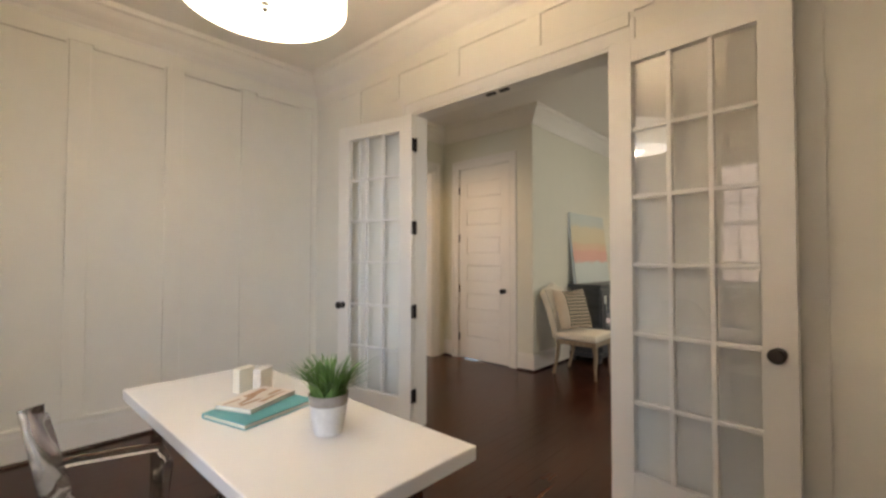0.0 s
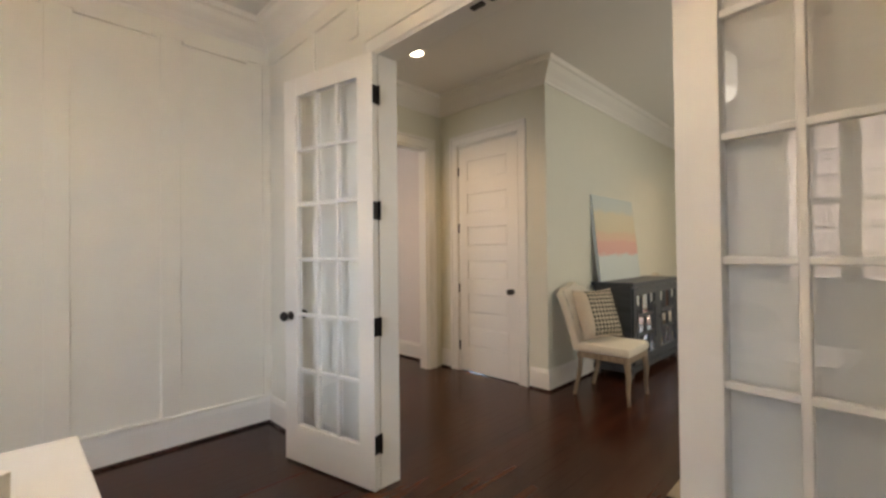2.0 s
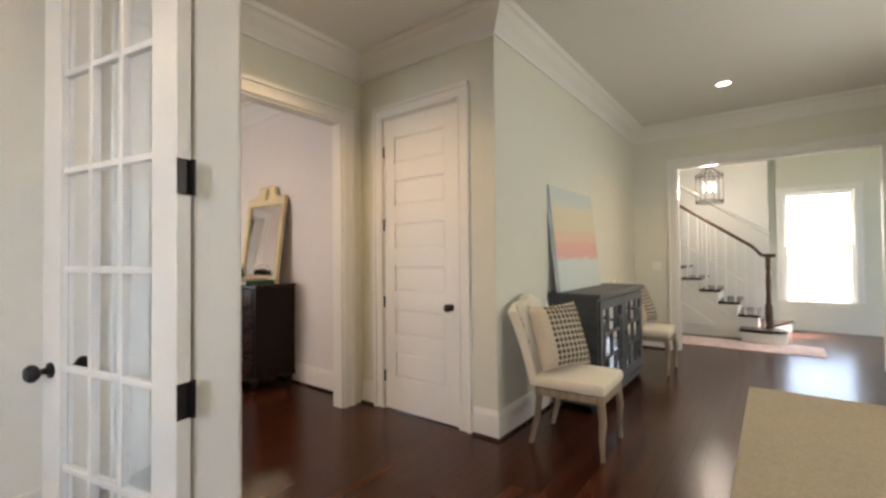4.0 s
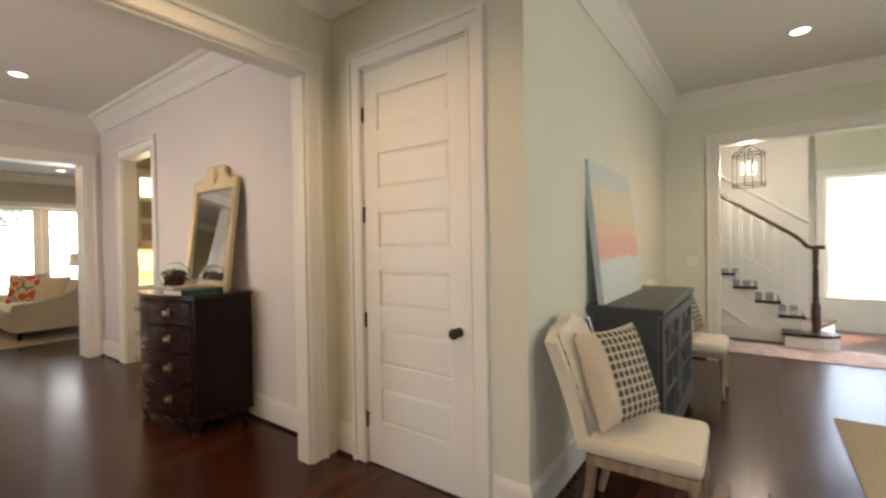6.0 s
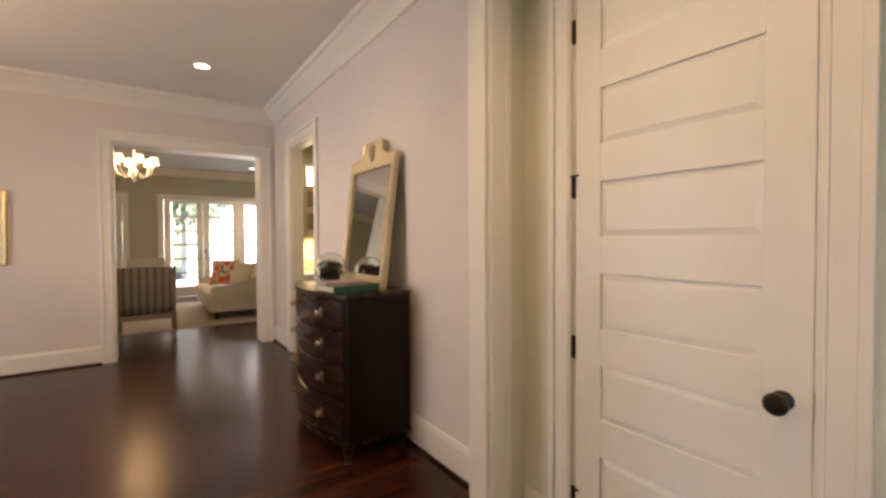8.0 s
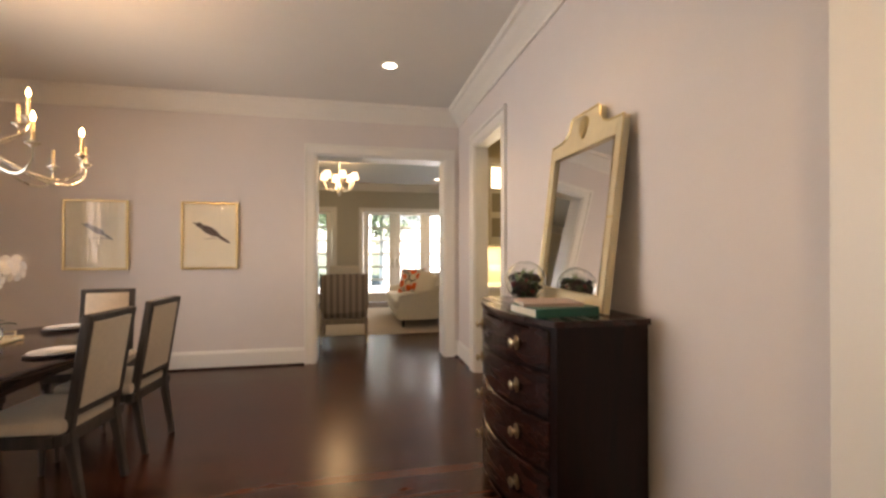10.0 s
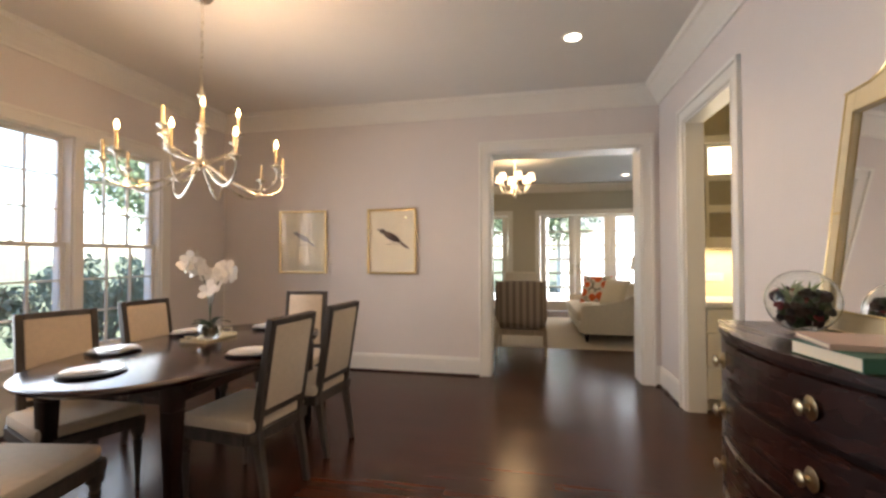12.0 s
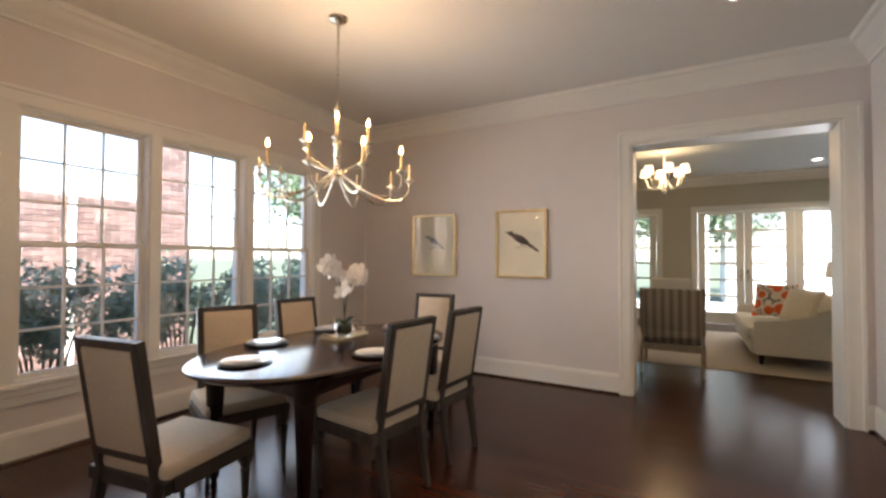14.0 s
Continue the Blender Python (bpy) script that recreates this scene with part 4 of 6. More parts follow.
def canvas():
    """A broad abstract canvas leaning on the wall, striped in soft bands."""
    w, h = 1.08, 0.93
    ob = thing("abstract_painting", "abstract canvas of pale blue, peach and coral leaning on wall", "painting", pose(-3.39, 6.78, 0.967, 0, -6.0, 0))
    boxed("stretcher", (-0.038, -0.0006, -w / 2, w / 2, 0, h), mat("canvas_edge", (0.55, 0.6, 0.6), 0.8), ob, bevel=0.002)
    m = bpy.data.materials.new("abstract_paint_bands")
    m.use_nodes = True
    t = m.node_tree
    b = t.nodes["Principled BSDF"]
    b.inputs["Roughness"].default_value = 0.6
    co, sep, no = t.nodes.new("ShaderNodeTexCoord"), t.nodes.new("ShaderNodeSeparateXYZ"), t.nodes.new("ShaderNodeTexNoise")
    mp = t.nodes.new("ShaderNodeMapping")
    mp.inputs["Scale"].default_value = (1, 2.5, 9)
    t.links.new(co.outputs["Generated"], sep.inputs[0])
    t.links.new(co.outputs["Generated"], mp.inputs[0])
    t.links.new(mp.outputs[0], no.inputs["Vector"])
    no.inputs["Scale"].default_value, no.inputs["Detail"].default_value = 2.0, 6
    add = t.nodes.new("ShaderNodeMath")
    add.operation = "MULTIPLY_ADD"
    add.inputs[1].default_value = 0.10
    t.links.new(no.outputs["Fac"], add.inputs[0])
    t.links.new(sep.outputs["Z"], add.inputs[2])
    ramp = t.nodes.new("ShaderNodeValToRGB")
    cr = ramp.color_ramp
    stops = [(0.05, (0.56, 0.62, 0.60)), (0.33, (0.60, 0.66, 0.63)), (0.37, (0.70, 0.40, 0.34)), (0.50, (0.72, 0.42, 0.34)), (0.54, (0.72, 0.50, 0.36)), (0.60, (0.70, 0.52, 0.36)), (0.65, (0.66, 0.58, 0.40)), (0.84, (0.66, 0.60, 0.44)), (0.90, (0.56, 0.60, 0.55)), (1.0, (0.54, 0.60, 0.57))]
    while len(cr.elements) < len(stops):
        cr.elements.new(0.5)
    for e, (p, c) in zip(cr.elements, stops):
        e.position, e.color = p, (*c, 1)
    t.links.new(add.outputs[0], ramp.inputs[0])
    t.links.new(ramp.outputs[0], b.inputs["Base Color"])
    boxed("canvas", (-0.0005, 0.002, -w / 2, w / 2, 0, h), m, ob, "soft horizontal bands of paint")


canvas()


def rug(name, label, x0, x1, y0, y1, material, m=None):
    ob = thing(name, label, "rug", m)
    bm = bmesh.new()
    box(bm, x0, x1, y0, y1, 0.0005, 0.009, 0.004)
    part("rug_field", bm, material, ob)
    bm = bmesh.new()
    for a, b, c, d in ((x0 - 0.012, x0, y0, y1), (x1, x1 + 0.012, y0, y1), (x0 - 0.012, x1 + 0.012, y0 - 0.012, y0), (x0 - 0.012, x1 + 0.012, y1, y1 + 0.012)):
        box(bm, a, b, c, d, 0.0005, 0.0085, 0.003)
    part("binding", bm, material, ob)
    return ob


RUG_BEIGE = mat("woven_beige_rug", (0.40, 0.34, 0.245), 0.95, vary=0.18, scale=60, bump=0.6, fine=300, spec=0.1)
RUG_PALE = mat("faded_pink_grey_rug", (0.50, 0.40, 0.38), 0.95, vary=0.35, scale=9, bump=0.5, fine=300, spec=0.1)
rug("hall_rug", "large woven beige rug on the dark floor", -2.15, -0.75, 4.3, 7.8, RUG_BEIGE)
rug("foyer_rug", "faded pink and grey patterned rug before the stairs", -3.15, -1.45, 9.72, 10.42, RUG_PALE)
sw = thing("light_switch", "white light switch plate on the wall", "switch", pose(-3.22, FY, 1.12))
boxed("plate", (-0.055, 0.055, -0.006, -0.0005, -0.06, 0.06), TRIM, sw, bevel=0.002)
for x in (-0.022, 0.022):
    boxed("rocker", (x - 0.016, x + 0.016, -0.010, -0.0062, -0.033, 0.033), TRIM, sw, bevel=0.002)

# ---- foyer ----


WALNUT_V = wood("brown_walnut_rail", (0.05, 0.022, 0.012), (0.13, 0.06, 0.032), 0.3, 0.2, (8, 8, 2), 2.4)


def staircase():
    ob = thing("staircase", "white staircase with dark treads and a wooden handrail", "stairs", pose(-0.085, 0.03, 0))
    rise, go, y0, y1 = 0.18, 0.25, 10.65, 11.76
    nose = lambda i: -2.03 - go * (i - 2)
    n = 13
    for i in range(1, n + 1):
        x1, z = nose(i), rise * i
        if i == 1:
            x1 = -1.8
        bm = bmesh.new()
        if i == 1:
            pts = [(x1 - 0.15 + 0.24 * math.cos(a) * (1 if math.cos(a) > 0 else 0.2), y0 - 0.02 + 0.22 * math.sin(a)) for a in [math.pi * k / 12 - math.pi / 2 for k in range(13)]]
            pts = [(p, q - 0.1) for p, q in pts] + [(-1.62, y1), (nose(2) - go, y1), (nose(2) - go, y0 - 0.32)]
            lo = [bm.verts.new((p, q, z - 0.034)) for p, q in pts]
            hi = [bm.verts.new((p, q, z)) for p, q in pts]
            bm.faces.new(hi)
            bm.faces.new(lo[::-1])
            for k in range(len(pts)):
                bm.faces.new((lo[k], lo[(k + 1) % len(pts)], hi[(k + 1) % len(pts)], hi[k]))
            part("tread", bm, MAHOGANY, ob, "dark stained tread with a rounded end")
            bm = bmesh.new()
            c = (sum(p for p, q in pts) / len(pts), y0 + 0.3)
            low = [bm.verts.new((c[0] + (p - c[0]) * 0.94, c[1] + (q - c[1]) * 0.97, 0.001)) for p, q in pts]
            hig = [bm.verts.new((v.co.x, v.co.y, z - 0.0345)) for v in low]
            bm.faces.new(hig)
            for k in range(len(pts)):
                bm.faces.new((low[k], low[(k + 1) % len(pts)], hig[(k + 1) % len(pts)], hig[k]))
            part("riser", bm, TRIM, ob)
            continue
        box(bm, x1 - go - 0.03, x1, y0 - 0.03, y1, z - 0.034, z, 0.006)
        part("tread", bm, MAHOGANY, ob, "dark stained tread")
        boxed("riser", (x1 - 0.045, x1 - 0.028, y0 - 0.002, y1, z - rise + 0.0005, z - 0.0345), TRIM, ob)
        boxed("carriage", (x1 - go - 0.0455, x1 - 0.0455, y0, y1 - 0.004, 0.001, z - 0.0345), TRIM, ob)
    bm = bmesh.new()
    d = Vector((-go, 0, rise)).normalized()
    for a, b in (((-2.3, 0.30), (-4.2, 1.67)), ((-2.6, 0.22), (-4.2, 1.372))):
        tube(bm, [(a[0], y0 - 0.006, a[1] - 0.05), (b[0], y0 - 0.006, b[1] - 0.05)], 0.009, 6)
    tube(bm, [(-2.6, y0 - 0.006, 0.17), (-4.2, y0 - 0.006, 0.17)], 0.009, 6)
    part("stringer_moulding", bm, TRIM, ob)
    for i in range(2, n + 1):
        for f in (0.06, 0.185):
            x = nose(i) - f
            top = 0.36 + 0.78 + (-2.03 - x) * rise / go + 0.185
            bm = bmesh.new()
            box(bm, x - 0.016, x + 0.016, y0 + 0.02, y0 + 0.052, rise * i, top - 0.02, 0.002)
            part("baluster", bm, TRIM, ob)
    bm = bmesh.new()
    rail = lambda x: 0.36 + 0.78 + (-2.03 - x) * rise / go + 0.185
    pts = [(-1.84, y0 + 0.036, 1.245), (-2.0, y0 + 0.036, 1.25), (-2.12, y0 + 0.036, rail(-2.12)), (-5.0, y0 + 0.036, rail(-5.0))]
    for a, b in zip(pts, pts[1:]):
        tube(bm, [a, b], 0.026, 10)
    part("handrail", bm, WALNUT_V, ob, "dark wooden handrail", True)
    bm = bmesh.new()
    lathe(bm, [(0, 0.18), (0.05, 0.18), (0.05, 0.5), (0.044, 0.52), (0.03, 0.55), (0.036, 0.6), (0.03, 0.64), (0.034, 0.88), (0.024, 1.02), (0.036, 1.06), (0.03, 1.10), (0.036, 1.22), (0, 1.23)], 16, Matrix.Translation((-1.93, y0 + 0.036, 0)))
    part("newel_post", bm, WALNUT_V, ob, "turned dark newel post", True)
    return ob


staircase()
bm = bmesh.new()
box(bm, -6.05, -2.0, 11.78, 11.96, 0, 5.3)
tagged(part("wall_stairs_rear", bm, TRIM), kind="structure")
bm = bmesh.new()
for k in range(5):
    x = -2.35 - 0.62 * k
    z = 0.36 + (-2.03 - x) * 0.72
    for a, b in (((x, z + 0.2), (x - 0.5, z + 0.56)), ((x, z + 0.9), (x - 0.5, z + 1.26)), ((x, z + 0.2), (x, z + 0.9)), ((x - 0.5, z + 0.56), (x - 0.5, z + 1.26))):
        tube(bm, [(a[0], 11.776, a[1]), (b[0], 11.776, b[1])], 0.012, 6)
tube(bm, [(-2.0, 11.775, 1.6), (-5.0, 11.775, 3.76)], 0.03, 8)
tagged(part("stair_wainscot", bm, TRIM), kind="structure")


def lantern():
    ob = thing("lantern_pendant", "black metal cage lantern with candle bulbs, switched on", "pendant lamp", pose(-2.7, 10.35, 2.05))
    bm = bmesh.new()
    n, r, h = 24, 0.18, 0.42
    for z in (0, 0.03, h - 0.03, h):
        tube(bm, [(r * math.cos(2 * math.pi * k / n), r * math.sin(2 * math.pi * k / n), z) for k in range(n + 1)], 0.006, 6)
    for k in range(6):
        a = math.pi * k / 3 + 0.3
        tube(bm, [(r * math.cos(a), r * math.sin(a), 0), (r * math.cos(a), r * math.sin(a), h), (0.02 * math.cos(a), 0.02 * math.sin(a), h + 0.12)], 0.005, 6)
    tube(bm, [(0, 0, h + 0.1), (0, 0, 3.2)], 0.006, 6)
    part("cage", bm, BRONZE, ob)
    for k in range(4):
        a = math.pi * k / 2
        bm = bmesh.new()
        lathe(bm, [(0, 0.16), (0.012, 0.16), (0.012, 0.24), (0.016, 0.26), (0.012, 0.30), (0, 0.32)], 10, Matrix.Translation((0.07 * math.cos(a), 0.07 * math.sin(a), 0)))
        part("bulb", bm, SOFT_BULB, ob, "lit candle bulb", True)
    bm = bmesh.new()
    tube(bm, [(-0.07, 0, 0.16), (0.07, 0, 0.16)], 0.006, 6)
    tube(bm, [(0, -0.07, 0.16), (0, 0.07, 0.16)], 0.006, 6)
    tube(bm, [(0, 0, 0.16), (0, 0, 0.5)], 0.006, 6)
    part("candle_arms", bm, BRONZE, ob)


BULB = glow("candle_bulb_glow", (1.0, 0.66, 0.3), 6)
SOFT_BULB = glow("lantern_bulb_glow", (1.0, 0.86, 0.72), 0.45)
lantern()

# ---- dining room ----


def dining_chair(name, m, group):
    """Square-backed upholstered chair facing -y, in grey-brown wood with fluted, turned front legs."""
    ob = thing(name, "square-backed dining chair in grey-brown wood and oatmeal linen", "chair", m, group)
    bm = bmesh.new()
    box(bm, -0.235, 0.235, -0.25, 0.2, 0.40, 0.47, 0.024)
    for v in bm.verts:
        if v.co.z > 0.44:
            v.co.z += 0.025 * max(0, 1 - (v.co.x / 0.25) ** 2) * max(0, 1 - ((v.co.y + 0.025) / 0.25) ** 2)
    part("seat", bm, LINEN, ob, "padded oatmeal linen seat", True)
    bm = bmesh.new()
    box(bm, -0.245, 0.245, -0.26, -0.215, 0.345, 0.405, 0.006)
    box(bm, -0.235, 0.235, 0.17, 0.21, 0.345, 0.405, 0.006)
    box(bm, -0.245, -0.205, -0.215, 0.17, 0.347, 0.403)
    box(bm, 0.205, 0.245, -0.215, 0.17, 0.347, 0.403)
    part("seat_frame", bm, WEATHERED, ob)
    for x in (-0.215, 0.215):
        bm = bmesh.new()
        box(bm, x - 0.025, x + 0.025, -0.255, -0.205, 0.30, 0.346, 0.004)
        lathe(bm, [(0, 0), (0.012, 0), (0.014, 0.012), (0.011, 0.03), (0.021, 0.24), (0.024, 0.262), (0.017, 0.272), (0.024, 0.285), (0.02, 0.301), (0, 0.301)], 14, Matrix.Translation((x, -0.23, 0)))
        part("leg", bm, WEATHERED, ob, "turned front leg", True)
    for x in (-0.168, 0.168):
        bm = bmesh.new()
        taper(bm, (x, 0.255, 0.0), (0.015, 0.016), (x, 0.19, 0.40), (0.021, 0.024), 0.004)
        part("leg", bm, WEATHERED, ob)
    lean = Matrix.Translation((0, 0.19, 0.40)) @ pose(0, 0, 0, -9, 0, 0)
    bm = bmesh.new()
    s, w, z0, z1 = 0.036, 0.188, 0.075, 0.59
    box(bm, -w - 0.002, -w + s, -0.02, 0.022, -0.02, z1, 0.005, lean)
    box(bm, w - s, w + 0.002, -0.02, 0.022, -0.02, z1, 0.005, lean)
    box(bm, -w + s, w - s, -0.019, 0.021, z1 - s, z1, 0.005, lean)
    box(bm, -w + s, w - s, -0.019, 0.021, z0, z0 + s, 0.005, lean)
    part("back_frame", bm, WEATHERED, ob)
    bm = bmesh.new()
    box(bm, -w + s - 0.002, w - s + 0.002, -0.028, 0.026, z0 + s - 0.002, z1 - s + 0.002, 0.012, lean)
    part("back_panel", bm, LINEN, ob, "oatmeal linen back panel", True)
    return ob


CHAIRS = [(-6.915, 2.517, -6), (-7.518, 2.537, -5), (-6.671, 1.597, 159.5), (-7.392, 1.555, 176), (-8.131, 2.078, 99), (-6.045, 2.006, -81)]
first = None
for x, y, r in CHAIRS:
    if first is None:
        first = dining_chair("dining_chair", pose(x, y, 0, 0, 0, r), "chairs round the dining table")
    else:
        copy_thing(first, pose(x, y, 0, 0, 0, r))


def dining_table():
    ob = thing("dining_table", "polished dark mahogany oval dining table", "table", pose(-7.02, 2.11, 0))
    a, b, e, n = 0.91, 0.56, 2.35, 72
    bm = bmesh.new()
    prof = [(0.0, 0.722), (0.978, 0.722), (0.99, 0.728), (1.0, 0.74), (1.0, 0.748), (0.99, 0.757), (0.975, 0.76), (0, 0.76)]
    rings = []
    for f, z in prof:
        if f == 0:
            rings.append([bm.verts.new((0, 0, z))])
            continue
        ring = []
        for k in range(n):
            t = 2 * math.pi * k / n
            c, s = math.cos(t), math.sin(t)
            q = (abs(c) ** e + abs(s) ** e) ** (-1 / e)
            ring.append(bm.verts.new((a * q * c - (1 - f) * c, b * q * s - (1 - f) * s, z)))
        rings.append(ring)
    for p, q in zip(rings, rings[1:]):
        for k in range(n):
            v = list(dict.fromkeys([p[k % len(p)], p[(k + 1) % n % len(p)], q[(k + 1) % n % len(q)], q[k % len(q)]]))
            bm.faces.new(v)
    part("tabletop", bm, TABLE_TOP, ob, "polished oval top with a rounded edge", True)
    bm = bmesh.new()
    for s in (-1, 1):
        box(bm, -0.56, 0.56, s * 0.36 - 0.011, s * 0.36 + 0.011, 0.625, 0.7215)
        box(bm, s * 0.6 - 0.011, s * 0.6 + 0.011, -0.32, 0.32, 0.625, 0.7215)
    part("apron", bm, MAHOGANY, ob)
    for x in (-0.6, 0.6):
        for y in (-0.36, 0.36):
            bm = bmesh.new()
            taper(bm, (x, y, 0.06), (0.02, 0.02), (x, y, 0.60), (0.036, 0.036), 0.004)
            box(bm, x - 0.037, x + 0.037, y - 0.037, y + 0.037, 0.601, 0.7218, 0.003)
            lathe(bm, [(0, 0.0), (0.016, 0.0), (0.022, 0.02), (0.014, 0.045), (0.02, 0.062), (0, 0.062)], 12, Matrix.Translation((x, y, 0)))
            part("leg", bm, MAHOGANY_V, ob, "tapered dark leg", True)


dining_table()


def place_setting(x, y):
    ob = thing("dinner_plate", "white dinner plate with a raised rim on a dark charger", "plate", pose(x, y, 0.761), "place settings")
    bm = bmesh.new()
    lathe(bm, [(0, 0), (0.09, 0), (0.132, 0.006), (0.134, 0.009), (0.09, 0.004), (0, 0.004)], 40)
    part("charger", bm, MAHOGANY_V, ob, "dark charger", True)
    for k, (r, z) in enumerate(((0.118, 0.0095), (0.085, 0.0165))):
        bm = bmesh.new()
        lathe(bm, [(0, z), (r * 0.62, z), (r, z + 0.009), (r * 1.005, z + 0.011), (r * 0.62, z + 0.004), (0, z + 0.004)], 40)
        part("plate", bm, PORCELAIN, ob, "white porcelain plate", True)


for x, y in ((-6.37, 2.08), (-6.765, 1.745), (-7.37, 1.715), (-6.87, 2.55), (-7.43, 2.5), (-7.7, 2.12)):
    place_setting(x, y)


def orchid():
    ob = thing("orchid", "white orchid in a glass pot on a gilt tray", "plant", pose(-7.21, 2.0, 0.761))
    bm = bmesh.new()
    box(bm, -0.15, 0.15, -0.09, 0.09, 0.0, 0.012, 0.003)
    for s in (-1, 1):
        box(bm, s * 0.147 - 0.004, s * 0.147 + 0.004, -0.09, 0.09, 0.0125, 0.026, 0.001)
        tube(bm, [(s * 0.15, -0.04, 0.022), (s * 0.175, -0.03, 0.045), (s * 0.175, 0.03, 0.045), (s * 0.15, 0.04, 0.022)], 0.005, 6)
    part("tray", bm, IVORY, ob, "gilt handled tray")
    bm = bmesh.new()
    lathe(bm, [(0, 0.0125), (0.055, 0.0125), (0.072, 0.05), (0.066, 0.09), (0.05, 0.105), (0.046, 0.105), (0.062, 0.088), (0.067, 0.05), (0.052, 0.018), (0, 0.018)], 28)
    part("pot", bm, CLEAR_GLASS, ob, "clear glass bowl", True)
    bm = bmesh.new()
    rnd = random.Random(8)
    for _ in range(60):
        a, q = rnd.uniform(0, 6.28), 0.045 * math.sqrt(rnd.random())
        bmesh.ops.create_icosphere(bm, subdivisions=1, radius=rnd.uniform(0.008, 0.013), matrix=Matrix.Translation((q * math.cos(a), q * math.sin(a), rnd.uniform(0.028, 0.075))))
    tagged(part("pebbles", bm, mat("bark_and_moss", (0.09, 0.08, 0.045), 0.9, vary=0.4, scale=50), ob), kind="stuff")
    leafm = mat("orchid_leaf", (0.025, 0.06, 0.02), 0.35, vary=0.2)
    for a, ln in ((0.4, 0.2), (1.9, 0.16), (3.3, 0.2), (4.6, 0.17), (5.5, 0.13)):
        bm = bmesh.new()
        d, s = Vector((math.cos(a), math.sin(a), 0)), Vector((-math.sin(a), math.cos(a), 0))
        prev = None
        for k in range(7):
            t = k / 6
            c = d * (ln * 0.8 * t) + Vector((0, 0, 0.08 + ln * (0.75 * t - 0.55 * t * t)))
            wd = 0.024 * math.sin(math.pi * (0.12 + 0.86 * t))
            row = [bm.verts.new(c - s * wd), bm.verts.new(c - Vector((0, 0, 0.006))), bm.verts.new(c + s * wd)]
            if prev:
                bm.faces.new((prev[0], prev[1], row[1], row[0]))
                bm.faces.new((prev[1], prev[2], row[2], row[1]))
            prev = row
        bmesh.ops.solidify(bm, geom=bm.faces[:], thickness=0.002)
        part("leaf", bm, leafm, ob, "", True)
    stems = []
    for sx, sy, top in ((0.085, -0.085, 0.52), (-0.085, 0.075, 0.44), (0.0, 0.01, 0.31)):
        pts = [(sx * t ** 2, sy * t ** 2, 0.07 + top * (1.25 * t - 0.42 * t ** 3)) for t in [k / 9 for k in range(10)]]
        bm = bmesh.new()
        tube(bm, pts, 0.0032, 6)
        part("stem", bm, leafm, ob, "", True)
        stems.append(pts)
    petal = mat("white_petal", (0.84, 0.83, 0.82), 0.6, vary=0.03, spec=0.2)
    for pts, cnt in zip(stems, (9, 7, 3)):
        for k in range(cnt):
            c = Vector(pts[9 - k // 3]) + Vector((rnd.uniform(-0.045, 0.045), rnd.uniform(-0.045, 0.045), rnd.uniform(-0.035, 0.03)))
            m = Matrix.Translation(c) @ Euler((rnd.uniform(0.8, 1.9), rnd.uniform(-0.5, 0.5), rnd.uniform(0.9, 3.7))).to_matrix().to_4x4()
            bm = bmesh.new()
            for q in range(5):
                a = 2 * math.pi * q / 5
                r = 0.072 if q % 2 else 0.062
                cup = bm.verts.new((0, 0, 0))
                rim = []
                for w in range(7):
                    f = w / 6 - 0.5
                    rr = r * (1 - 1.1 * f * f)
                    rim.append(bm.verts.new((rr * math.cos(a + f * 1.15), rr * math.sin(a + f * 1.15), 0.016 - 0.03 * f * f)))
                for u, v in zip(rim, rim[1:]):
                    bm.faces.new((cup, u, v))
            bmesh.ops.transform(bm, matrix=m, verts=bm.verts)
            part("flower", bm, petal, ob, "white five-petalled flower", True)


CLEAR_GLASS = clear("blown_glass", (0.98, 1, 0.99), 0.0, 1.3)
orchid()


